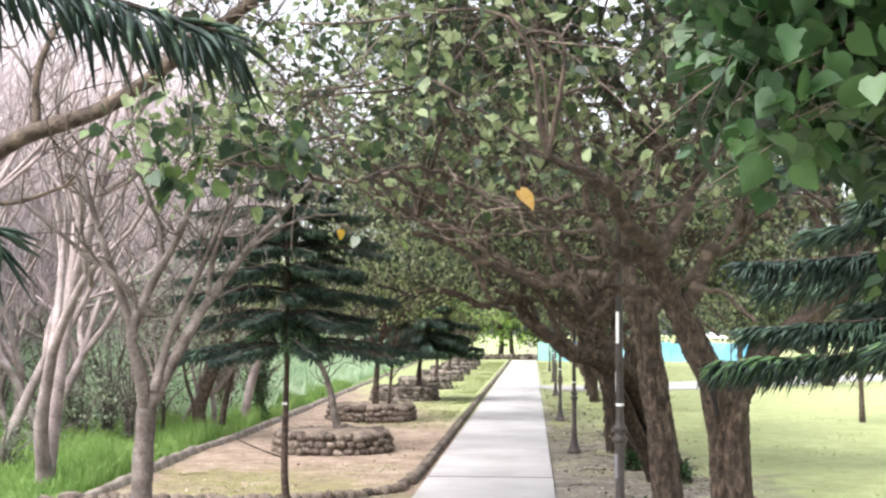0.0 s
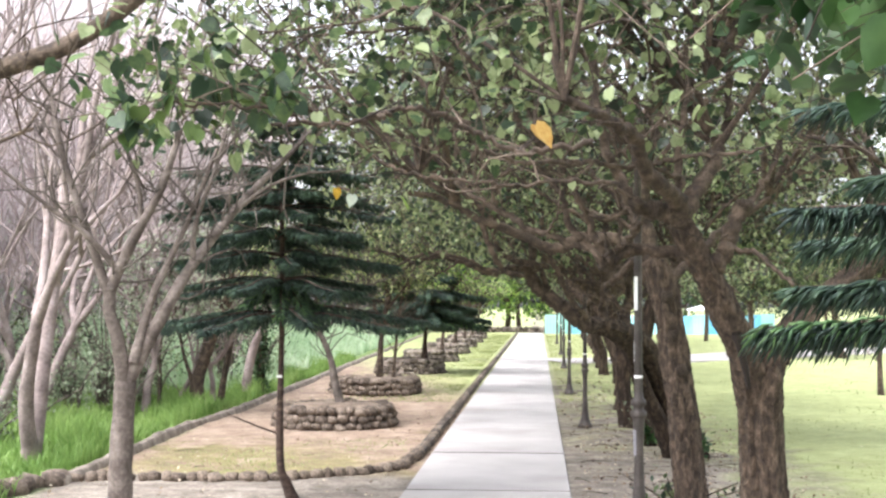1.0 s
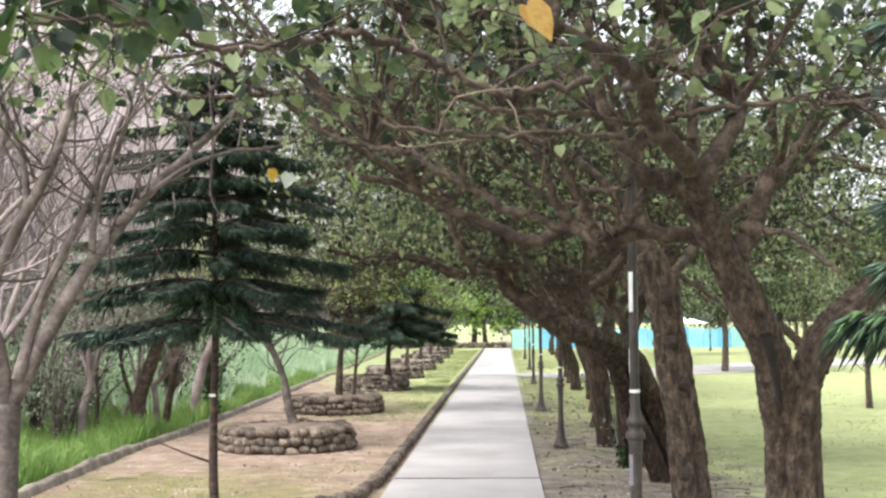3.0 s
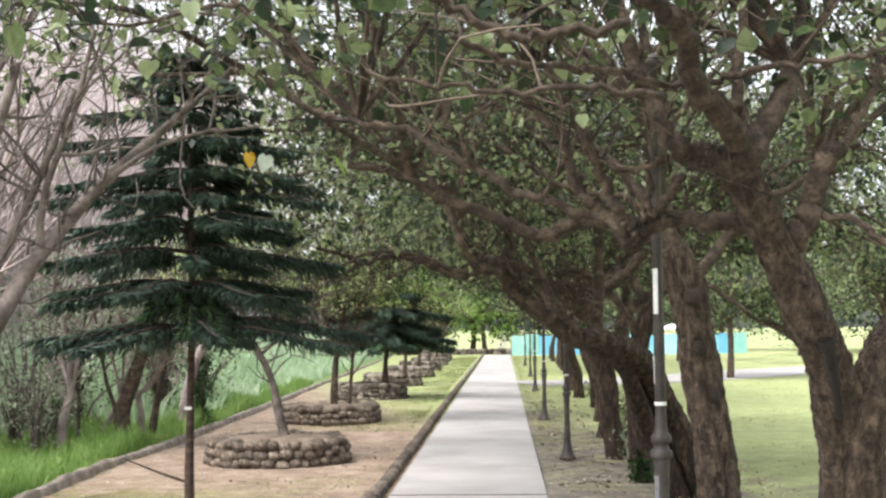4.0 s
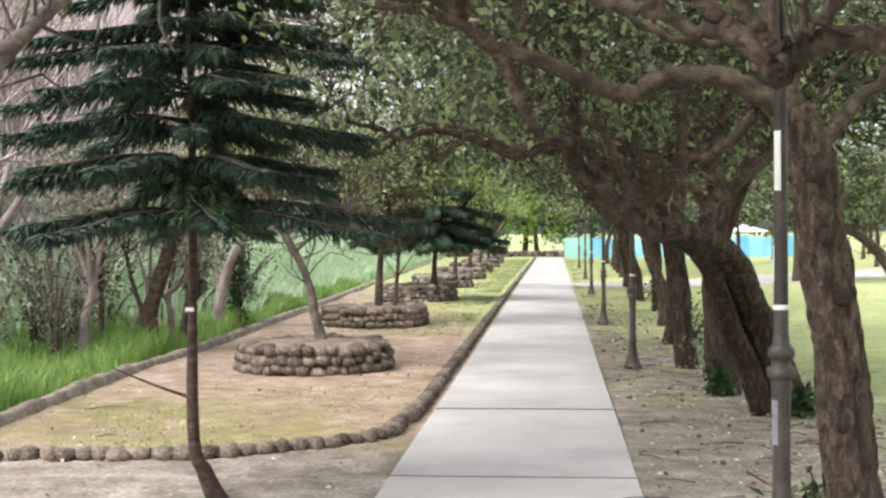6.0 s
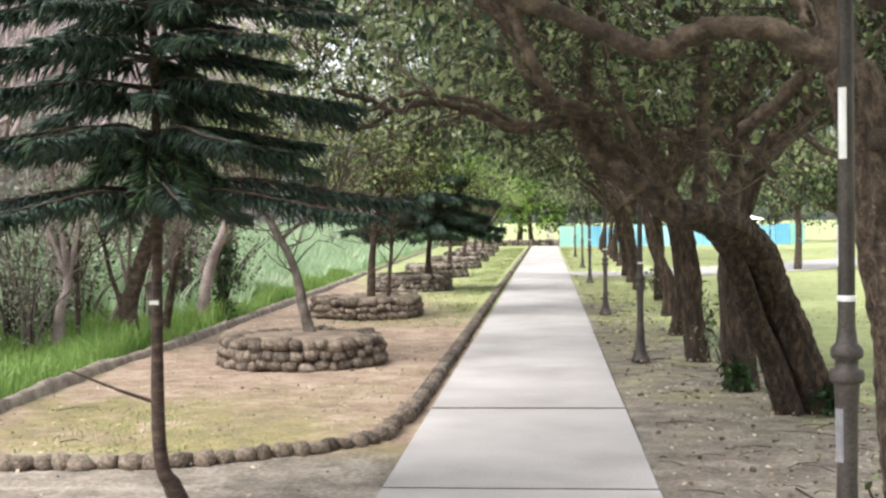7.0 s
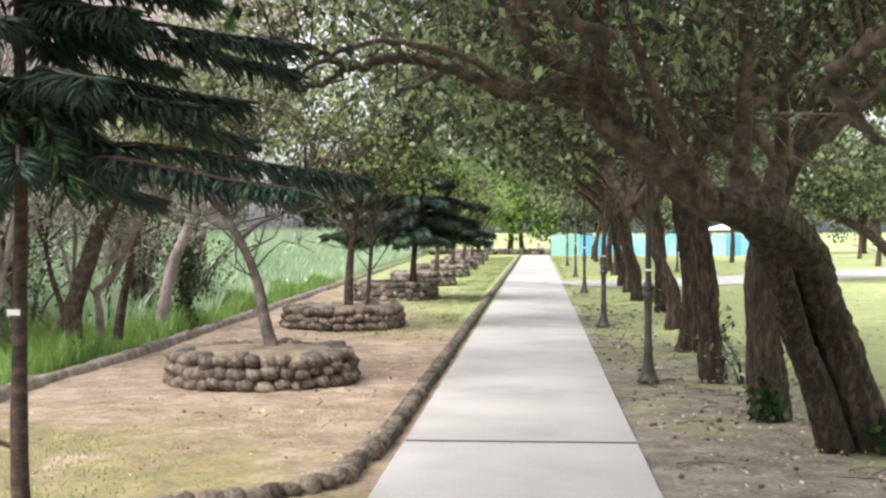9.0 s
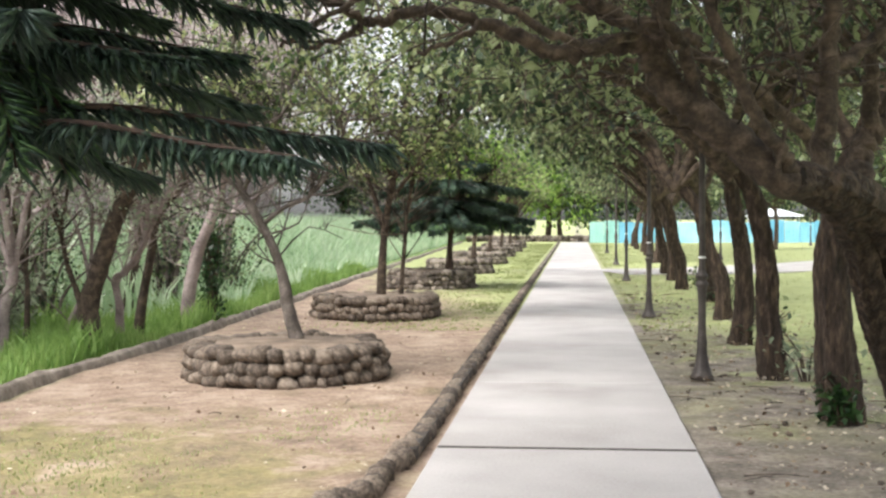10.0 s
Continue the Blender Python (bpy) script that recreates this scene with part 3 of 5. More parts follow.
def hibiscus(base, trunk, limbs, seed, extra=(), twigs=170, shift_label=TREE, r0=0.15, r1=0.09, left_bias=0.25, n_leaf=8, low=2.15, size=0.09, sides=18, leaf=None, heart=True, twig_r=0.011, leaf_low=None, length=0.7, bark=None):
    """trunk and limbs: (points, first radius, last radius) in the world; extra: more thin limbs for the crown."""
    rng = np.random.default_rng(seed)
    ob = thing("hibiscus_tree", shift_label, "tree", base, "hibiscus row")
    b = np.array(base)
    for pts, ra, rb in trunk:
        g = Geo()
        g.tube(spline(np.array(pts) - b, 12), ra * 0.78, rb * 0.8, sides * 2, 0.065, 0.04, rng, 0.06)
        g.ob("trunk", bark or M_BARK, ob)
    curves = []
    for pts, ra, rb in limbs:
        g = Geo()
        c = spline(np.array(pts) - b, 6)
        c[1:-1] += rng.normal(0, 0.008, c[1:-1].shape)
        g.tube(c, ra, rb, 10, 0.05, 0, rng)
        g.ob("limb", M_LIMB, ob)
        curves.append(c)
    more = []
    for pts, ra, rb in extra:
        c = spline(np.array(pts) - b, 4)
        g = Geo()
        g.tube(c, ra * 0.75, rb, 7, 0.04, 0, rng)
        g.ob("limb", M_LIMB, ob)
        more.append(c)
    crown(ob, curves + more, rng, twigs, 3, n_leaf, size, leaf, length, shift=base, heart=heart, left_bias=left_bias, low=low, twig_r=twig_r, leaf_low=leaf_low)
    return ob


def fan(start, seed, n, left=(-3.0, -1.2), right=(0.6, 2.2), up=(1.0, 2.4), depth=1.6, share=0.65, thick=1.0):
    """Thin crown limbs that rise from a fork and spread, more of them towards the footpath."""
    rng = np.random.default_rng(seed)
    out = []
    s = np.array(start, float)
    for _ in range(n):
        dx = rng.uniform(*left) if rng.random() < share else rng.uniform(*right)
        e = s + np.array((dx, rng.uniform(-depth, depth), rng.uniform(*up)))
        m1 = s + (e - s) * 0.33 + np.array((0, 0, 0.35)) + rng.normal(0, 0.12, 3)
        m2 = s + (e - s) * 0.7 + np.array((0, 0, 0.3)) + rng.normal(0, 0.15, 3)
        out.append(([s, m1, m2, e], rng.uniform(0.03, 0.05) * thick, 0.012 * thick))
    return out


# the first tree, with a hollow, split trunk and a knotted fork
FIRST = hibiscus((1.98, 8.95, -0.03),
         [([(1.95, 9.02, -0.05), (1.9, 8.97, 0.35), (1.86, 8.9, 0.75), (1.83, 8.8, 1.08), (1.78, 8.7, 1.28), (1.72, 8.6, 1.48), (1.61, 8.5, 1.69), (1.49, 8.4, 1.91), (1.39, 8.3, 2.08), (1.3, 8.2, 2.24)], 0.165, 0.085),
          ([(1.97, 8.98, 0.1), (1.93, 8.88, 0.6), (1.89, 8.77, 1.03), (1.89, 8.7, 1.26), (1.94, 8.7, 1.43), (2.07, 8.75, 1.61), (2.24, 8.85, 1.75), (2.44, 8.95, 1.9), (2.75, 9.1, 2.14)], 0.12, 0.085)],
         [([(1.49, 8.38, 1.92), (1.57, 8.35, 2.02), (1.62, 8.35, 2.16), (1.69, 8.35, 2.32)], 0.058, 0.045),
          ([(1.69, 8.35, 2.3), (1.79, 8.4, 2.41), (1.91, 8.5, 2.6), (1.98, 8.6, 2.86)], 0.022, 0.012),
          ([(1.32, 8.2, 2.22), (1.21, 8.15, 2.27), (1.1, 8.1, 2.28), (1.02, 8.05, 2.33), (0.94, 8.05, 2.49), (0.87, 8, 2.63), (0.83, 8, 2.83), (0.8, 8, 3.14)], 0.06, 0.016),
          ([(1.32, 8.2, 2.23), (1.28, 8.1, 2.33), (1.17, 7.9, 2.41), (1.06, 7.75, 2.49), (1.02, 7.6, 2.61), (0.92, 7.4, 2.66), (0.79, 7.2, 2.7), (0.61, 7, 2.75)], 0.06, 0.022),
          ([(1.32, 8.2, 2.24), (1.41, 8.3, 2.41), (1.5, 8.4, 2.54), (1.58, 8.5, 2.7)], 0.058, 0.042),
          ([(1.57, 8.5, 2.68), (1.65, 8.6, 2.92), (1.66, 8.7, 3.24), (1.79, 8.8, 3.62)], 0.032, 0.014),
          ([(1.29, 8.15, 2.32), (1.3, 8.2, 2.49), (1.31, 8.25, 2.68), (1.36, 8.3, 2.94), (1.37, 8.35, 3.28)], 0.032, 0.014),
          ([(1.53, 8.4, 1.99), (1.34, 8.45, 2.05), (1.15, 8.5, 2.07), (1.01, 8.5, 2.06), (0.9, 8.5, 1.98)], 0.042, 0.036),
          ([(0.87, 8.5, 2.06), (0.7, 8.5, 2.1), (0.57, 8.5, 2.15), (0.43, 8.55, 2.2), (0.31, 8.6, 2.28), (0.19, 8.65, 2.35), (0.08, 8.7, 2.42), (-0.02, 8.8, 2.5), (-0.17, 8.9, 2.56), (-0.36, 9, 2.6), (-0.55, 9.1, 2.69), (-0.76, 9.2, 2.84)], 0.024, 0.012),
          ([(0.89, 8.5, 2.05), (0.77, 8.5, 2.11), (0.7, 8.5, 2.2), (0.65, 8.5, 2.3), (0.61, 8.5, 2.42), (0.53, 8.55, 2.53), (0.42, 8.6, 2.69), (0.36, 8.6, 2.87)], 0.03, 0.012),
          ([(0.87, 8.5, 2.07), (0.81, 8.5, 2.16), (0.77, 8.5, 2.3), (0.73, 8.5, 2.4), (0.67, 8.5, 2.52), (0.57, 8.45, 2.7), (0.53, 8.4, 2.89)], 0.03, 0.013),
          ([(0.97, 8.48, 2.03), (0.97, 8.45, 2.21), (0.96, 8.45, 2.37), (0.95, 8.4, 2.58), (0.94, 8.4, 2.83)], 0.013, 0.008),
          ([(0.88, 8.45, 2.03), (0.98, 8.45, 2.1), (1.05, 8.4, 2.15), (1.07, 8.3, 2.23)], 0.014, 0.01),
          ([(0.8, 8.42, 2.07), (0.84, 8.42, 2.01), (0.87, 8.42, 1.96), (0.91, 8.45, 2.01)], 0.018, 0.024),
          ([(1.32, 8.2, 2.48), (1.09, 7.9, 2.5), (0.89, 7.7, 2.5), (0.74, 7.5, 2.5), (0.57, 7.3, 2.47), (0.39, 7.1, 2.45), (0.22, 6.9, 2.49)], 0.016, 0.01),
          ([(1.14, 7.9, 2.53), (1.31, 7.8, 2.56), (1.49, 7.7, 2.55), (1.69, 7.6, 2.57)], 0.014, 0.009),
          ([(1.58, 8.35, 2.05), (1.73, 8.3, 2.05), (1.83, 8.2, 1.95), (1.93, 8.1, 1.85)], 0.018, 0.012),
          ([(0.97, 8.2, 2.09), (1.02, 8.2, 2.15), (1.08, 8.2, 2.22)], 0.014, 0.016),
          ([(0.79, 8.3, 2.29), (0.86, 8.3, 2.25), (0.96, 8.25, 2.27), (1, 8.2, 2.29)], 0.011, 0.014),
          ([(0.77, 8.5, 2.29), (0.7, 8.4, 2.42), (0.63, 8.4, 2.5), (0.49, 8.3, 2.61)], 0.013, 0.008),
          ([(0.55, 8.5, 2.15), (0.56, 8.45, 2.23), (0.62, 8.4, 2.29), (0.64, 8.35, 2.39)], 0.009, 0.006),
          ([(0.24, 8.6, 2.32), (0.2, 8.55, 2.42), (0.23, 8.5, 2.51), (0.35, 8.4, 2.56)], 0.012, 0.008),
          ([(0.14, 6.9, 2.62), (0, 6.8, 2.64), (-0.11, 6.7, 2.67), (-0.21, 6.6, 2.63), (-0.29, 6.5, 2.59), (-0.41, 6.4, 2.54), (-0.55, 6.4, 2.55), (-0.64, 6.3, 2.58), (-0.81, 6.3, 2.62), (-1.04, 6.3, 2.63), (-1.22, 6.3, 2.65)], 0.016, 0.006),
          ([(-0.61, 6.35, 2.58), (-0.66, 6.35, 2.66), (-0.69, 6.3, 2.75), (-0.68, 6.3, 2.88)], 0.008, 0.006),
          ([(0.88, 7.2, 2.35), (0.63, 7, 2.35), (0.42, 6.9, 2.32), (0.22, 6.8, 2.31), (-0.01, 6.7, 2.35)], 0.012, 0.006),
          ([(0.75, 7, 2.54), (0.53, 6.9, 2.49), (0.38, 6.8, 2.46), (0.2, 6.7, 2.55), (0.12, 6.6, 2.57)], 0.016, 0.012)],
         21, fan((1.5, 8.4, 3.1), 63, 8, (-1.8, -0.4), (0.3, 2.4), (0.7, 2.0), 1.3, 0.4, thick=0.7) + fan((1.58, 8.5, 2.7), 3, 10, (-2.6, -0.8), (0.5, 1.8), (0.4, 2.0), 1.0, thick=0.7) + fan((0.61, 7.0, 2.75), 4, 6, (-2.2, -0.5), (0.2, 0.8), (0.1, 0.9), 0.8, thick=0.45) + fan((-0.3, 9.0, 2.6), 5, 8, (-2.2, -0.6), (0.2, 0.9), (0.4, 2.0), 1.0, thick=0.5) + fan((2.75, 9.1, 2.14), 15, 8, (-0.8, 0.5), (0.5, 2.6), (0.5, 1.8), 1.4) + fan((0.5, 8.5, 2.7), 45, 8, (-1.6, -0.3), (0.2, 0.9), (0.3, 2.0), 0.8, thick=0.5), twigs=680, n_leaf=4, size=0.07, bark=M_OLDBARK, low=2.68, twig_r=0.0055)


def hollow():
    """The split in the first tree's trunk, its inner shade painted as a near-black body."""
    g = Geo()
    g.tube(spline([(1.745, 8.53, 1.24), (1.715, 8.47, 1.36), (1.68, 8.41, 1.48), (1.65, 8.375, 1.57)], 5), 0.012, 0.032, 8, 0.1, 0, np.random.default_rng(2))
    ob = g.ob("hollow", M_HOLLOW_SHADE, FIRST, "split in the trunk, its inner shade painted near-black")
    ob.location = -FIRST.location


hollow()


def knot(tree, at, size, seed, material=None):
    """A rounded burl where limbs meet."""
    ob = link("burl", STONES[seed].copy(), material or M_LIMB, tree, smooth=True)
    ob.matrix_basis = Matrix.Translation(Vector(at) - tree.location) @ Matrix.Diagonal((*size, 1))


knot(FIRST, (0.9, 8.5, 2.0), (0.1, 0.1, 0.12), 2)
knot(FIRST, (1.7, 8.35, 2.33), (0.11, 0.1, 0.08), 4)
knot(FIRST, (1.3, 8.22, 2.24), (0.15, 0.14, 0.14), 5)
knot(FIRST, (1.14, 8.12, 2.28), (0.13, 0.11, 0.12), 1)

# the second, upright trunk with deep furrows
SECOND = hibiscus((1.72, 11.0, -0.03),
         [([(1.73, 11.0, -0.05), (1.67, 11.0, 0.4), (1.62, 11.0, 0.95), (1.55, 11.0, 1.4), (1.5, 11.0, 1.78), (1.4, 11.0, 2.1)], 0.16, 0.13)],
         [([(1.43, 11.0, 2.0), (1.28, 11.0, 2.17), (1.08, 11.0, 2.27), (0.83, 11.0, 2.28), (0.63, 11.0, 2.19), (0.45, 11.0, 2.25), (0.22, 11.0, 2.36), (0.01, 11.0, 2.43), (-0.16, 11.0, 2.54), (-0.37, 11.0, 2.62), (-0.6, 11.0, 2.66)], 0.064, 0.022),
          ([(0.01, 11.0, 2.42), (0.1, 11.0, 2.18), (0.19, 11.1, 2.03), (0.35, 11.2, 1.98)], 0.028, 0.02),
          ([(-0.16, 11.0, 2.54), (-0.25, 11.0, 2.8), (-0.5, 11.0, 3.1)], 0.025, 0.012),
          ([(1.41, 11.0, 2.05), (1.32, 11.0, 2.5), (1.34, 11.0, 2.95), (1.25, 11.0, 3.4)], 0.085, 0.035),
          ([(1.5, 11.0, 1.85), (1.8, 11.2, 2.2), (2.2, 11.4, 2.5), (2.7, 11.5, 2.8)], 0.045, 0.02),
          ([(1.45, 11.1, 2.0), (1.25, 11.4, 2.5), (0.9, 11.7, 2.9), (0.3, 12.0, 3.2)], 0.045, 0.02),
          ([(1.26, 11.2, 2.11), (1.17, 11.3, 1.99), (1.09, 11.4, 1.94), (1.05, 11.5, 1.88), (1.11, 11.5, 1.79), (1.2, 11.5, 1.68)], 0.036, 0.016),
          ([(1.26, 11, 2.29), (1.14, 11, 2.42), (0.86, 10.95, 2.45), (0.65, 10.9, 2.54), (0.49, 10.9, 2.64), (0.27, 10.8, 2.78)], 0.024, 0.012)],
         22, fan((1.3, 11.0, 3.2), 61, 8, (-2.2, -0.5), (0.3, 2.6), (0.8, 2.3), 1.5, 0.45) + fan((1.35, 11.0, 2.8), 6, 9, (-3.2, -1.0), (0.5, 2.0), (0.5, 2.3), 1.2, thick=0.8) + fan((-0.2, 11.0, 2.6), 7, 7, (-2.2, -0.5), (0.2, 0.8), (0.2, 1.4), 1.2) + fan((2.4, 11.5, 2.6), 16, 9, (-1.5, 0.5), (0.5, 2.8), (0.3, 2.2), 1.4), twigs=720, n_leaf=7, size=0.06, bark=M_OLDBARK, low=2.45, heart=False, twig_r=0.004)
for i, (x, y, z, s) in enumerate(((1.63, 10.91, 0.62, 0.1), (1.57, 10.91, 0.98, 0.09), (1.61, 10.91, 1.22, 0.09), (1.53, 10.91, 1.5, 0.1), (1.68, 10.9, 0.25, 0.12), (1.5, 10.91, 1.8, 0.1))):
    knot(SECOND, (x, y, z), (s, s * 0.8, s * 1.1), i, M_OLDBARK)

# the third, two stems that lean over the footpath from one root
hibiscus((2.22, 15.8, -0.03),
         [([(2.27, 15.8, -0.05), (2.13, 15.6, 0.35), (1.95, 15.4, 0.73), (1.79, 15.1, 1.06), (1.66, 14.8, 1.27), (1.49, 14.5, 1.43), (1.24, 14.1, 1.51), (0.98, 13.85, 1.55)], 0.2, 0.1),
          ([(2.03, 15.65, 0.01), (1.88, 15.45, 0.37), (1.7, 15.2, 0.74), (1.55, 14.9, 1.07), (1.46, 14.7, 1.27), (1.27, 14.3, 1.44), (1.03, 13.9, 1.53)], 0.115, 0.085)],
         [([(1.13, 14, 1.54), (0.97, 13.85, 1.55), (0.79, 13.8, 1.68), (0.61, 13.78, 1.8), (0.47, 13.75, 1.93), (0.39, 13.72, 2.09)], 0.09, 0.066),
          ([(0.42, 13.72, 2.03), (0.34, 13.7, 2.12), (0.21, 13.65, 2.11), (0.09, 13.6, 2.09), (-0.02, 13.55, 2.07), (-0.17, 13.5, 2.13), (-0.34, 13.45, 2.19), (-0.49, 13.4, 2.23), (-0.64, 13.3, 2.2), (-0.76, 13.2, 2.16), (-0.89, 13.1, 2.22), (-1.08, 13, 2.27)], 0.048, 0.014),
          ([(-0.75, 13.2, 2.17), (-0.85, 13.1, 2.08), (-0.98, 13, 2.04)], 0.018, 0.009),
          ([(-0.32, 13.45, 2.19), (-0.44, 13.3, 2.09), (-0.56, 13.2, 2.04)], 0.016, 0.008),
          ([(0.57, 13.78, 1.88), (0.51, 13.6, 2.09), (0.41, 13.5, 2.17), (0.25, 13.4, 2.18), (0.13, 13.3, 2.25), (0.06, 13.25, 2.37), (0.04, 13.2, 2.51), (-0.01, 13.1, 2.75)], 0.036, 0.018),
          ([(1, 13.82, 1.57), (0.9, 13.7, 1.68), (0.79, 13.6, 1.84), (0.68, 13.5, 2.06), (0.59, 13.4, 2.25), (0.54, 13.3, 2.47), (0.5, 13.2, 2.74)], 0.036, 0.02),
          ([(0.41, 13.72, 2.07), (0.42, 13.7, 2.27), (0.42, 13.65, 2.54), (0.42, 13.6, 2.89)], 0.05, 0.03),
          ([(1.13, 14, 1.54), (1.17, 14, 1.78), (1.18, 14, 2.01), (1.18, 13.95, 2.29), (1.18, 13.9, 2.57), (1.19, 13.9, 2.94)], 0.056, 0.034),
          ([(1.41, 14.35, 1.45), (1.4, 14.4, 1.64), (1.46, 14.45, 1.77), (1.62, 14.5, 1.87), (1.85, 14.6, 2.04), (2.06, 14.7, 2.26)], 0.078, 0.028),
          ([(1.18, 14, 2.01), (1.32, 14.1, 2.11), (1.46, 14.2, 2.24), (1.55, 14.3, 2.46), (1.62, 14.4, 2.78)], 0.042, 0.02),
          ([(1.47, 14.45, 1.74), (1.45, 14.4, 1.98), (1.48, 14.4, 2.2), (1.53, 14.4, 2.38)], 0.05, 0.02),
          ([(0.81, 14, 2.07), (0.96, 14, 2.11), (1.13, 14, 2.04)], 0.01, 0.014),
          ([(0.84, 13.8, 2.02), (1, 13.9, 2), (1.16, 14, 1.97), (1.44, 14.1, 2), (1.58, 14.2, 2.17)], 0.012, 0.008),
          ([(0.91, 13.7, 1.59), (0.96, 13.7, 1.82), (1.07, 13.8, 1.88)], 0.011, 0.006),
          ([(0.53, 13.6, 2.12), (0.45, 13.5, 2.08), (0.4, 13.45, 2.18), (0.33, 13.4, 2.36), (0.27, 13.4, 2.55)], 0.012, 0.008),
          ([(0.58, 13.7, 2.13), (0.43, 13.6, 2.16), (0.19, 13.5, 2.21), (0.06, 13.4, 2.34), (0.01, 13.3, 2.6)], 0.028, 0.015),
          ([(0.35, 13.6, 2.18), (0.16, 13.4, 2.08), (-0.03, 13.2, 2.09), (-0.17, 13.1, 2.17), (-0.39, 13, 2.23), (-0.67, 12.9, 2.22), (-0.91, 12.8, 2.08), (-1.02, 12.8, 2.01)], 0.024, 0.008)],
         23, fan((1.19, 13.9, 2.9), 62, 9, (-2.2, -0.5), (0.3, 2.8), (0.8, 2.4), 1.5, 0.45) + fan((1.18, 13.9, 2.7), 8, 7, (-2.6, -1.0), (0.5, 2.2), (0.4, 1.6), 1.2) + fan((0.4, 13.6, 2.7), 9, 8, (-2.4, -0.8), (0.2, 1.0), (0.1, 1.2), 1.2) + fan((0.0, 13.2, 2.6), 29, 9, (-3.2, -1.0), (0.2, 1.0), (0.2, 1.9), 1.6) + fan((2.0, 14.7, 2.2), 17, 8, (-0.8, 0.5), (0.5, 2.6), (0.5, 2.2), 1.4), twigs=760, n_leaf=8, size=0.064, low=2.15, leaf_low=2.28, heart=False, twig_r=0.0055)

# a fourth close behind it, leaning away from the footpath
hibiscus((1.9, 17.15, -0.03),
         [([(1.9, 17.15, -0.05), (1.83, 17.1, 0.58), (1.8, 17.0, 1.23), (1.93, 17.0, 1.75), (2.15, 17.0, 2.2)], 0.17, 0.1)],
         [([(2.1, 17.0, 2.1), (2.3, 16.9, 2.5), (2.5, 16.8, 2.9)], 0.08, 0.03),
          ([(1.85, 17.0, 1.5), (1.6, 16.8, 1.9), (1.2, 16.5, 2.2), (0.7, 16.2, 2.45), (0.0, 16, 2.7)], 0.06, 0.02),
          ([(2.5, 16.8, 2.6), (2.35, 16.7, 2.45), (2.35, 16.6, 2.2), (2.6, 16.5, 2.0), (2.9, 16.3, 1.75)], 0.05, 0.02),
          ([(1.95, 17, 1.8), (1.7, 17.1, 2.3), (1.3, 17.3, 2.8), (0.8, 17.4, 3.2)], 0.06, 0.02)],
         24, fan((2.2, 17.0, 2.3), 10, 9, (-3.6, -1.2), (0.5, 2.8), (0.5, 2.4), 1.5) + fan((0.0, 16, 2.7), 18, 9, (-3.4, -0.6), (0.2, 1.0), (0.1, 1.6), 1.5) + fan((2.5, 16.8, 2.8), 19, 14, (-1.0, 0.6), (0.4, 3.6), (0.0, 2.6), 1.8, 0.3) + fan((2.12, 17, 2.1), 39, 12, (-0.8, -0.2), (0.2, 2.2), (0.1, 1.7), 1.2, 0.2), twigs=950, n_leaf=7, size=0.08, leaf_low=2.3, heart=False, twig_r=0.006)


def row_tree(seed, lean):
    """One of the further trees of the row, at the world's origin."""
    rng = np.random.default_rng(seed)
    top = np.array((-0.75 * lean, -0.35, 1.95))
    k1, k2 = rng.normal(0, 0.07, 2), rng.normal(0, 0.07, 2)
    trunk = [([(0, 0, -0.05), (-0.06 * lean + k1[0], -0.03, 0.5), (-0.2 * lean + k1[1], -0.1, 1.05), (-0.45 * lean + k2[0], -0.22, 1.55), tuple(top)], 0.135, 0.09)]
    limbs = []
    for k in range(8):
        e = top + np.array((rng.uniform(-3.0, -0.6) if k < 5 else rng.uniform(0.3, 2.0), rng.uniform(-1.5, 1.2), rng.uniform(0.35, 1.9)))
        e[2] = max(e[2], 2.6)
        limbs.append(([tuple(top - np.array((0, 0, 0.15))), tuple(top + (e - top) * 0.35 + np.array((0, 0, 0.25)) + rng.normal(0, 0.1, 3)), tuple(top + (e - top) * 0.7 + rng.normal(0, 0.15, 3) + np.array((0, 0, 0.2))), tuple(e)], rng.uniform(0.045, 0.08), 0.018))
    return hibiscus((0, 0, 0), trunk, limbs, seed, fan(tuple(top + np.array((-0.4, 0, 0.5))), seed + 50, 6, (-3.2, -1.2), (0.4, 2.4), (0.6, 2.4), 1.7) + fan((-2.2, -0.2, 3.1), seed + 70, 7, (-1.9, -0.4), (0.2, 1.2), (0.0, 1.4), 1.6) + fan(tuple(top + np.array((0.2, 0, 0.2))), seed + 90, 7, (-0.6, 0.0), (0.6, 3.2), (0.3, 2.2), 1.6, 0.15), twigs=460, sides=14, n_leaf=6, size=0.115, low=2.05, leaf_low=2.42, heart=False, twig_r=0.0075)


KINDS = [row_tree(31, 0.55), row_tree(32, 0.35), row_tree(33, 0.8)]
# the last two stand unseen behind the start, added to shade the first trunks
ROW = [(1.8, 19.5, 0, 0), (1.9, 22.6, 1, 14), (2.1, 26.0, 2, -16), (2.3, 29.8, 0, 28), (2.15, 33.5, 2, 15), (2.2, 36.8, 1, -25), (2.3, 40.3, 2, 23), (2.6, 48.5, 0, 170), (2.7, 52.6, 1, 200),
       (2.8, 57.0, 2, 180), (2.9, 62, 0, 190), (2.9, 67.5, 1, 175), (3.0, 73, 2, 186), (2.6, -2.6, 1, 10), (5.4, -0.5, 1, 40)]
used = set()
for x, y, k, turn in ROW:
    if k in used:
        copy_thing(KINDS[k], pose(x, y, -0.03, 0, 0, turn))
    else:
        used.add(k)
        KINDS[k].matrix_world = pose(x, y, -0.03, 0, 0, turn)


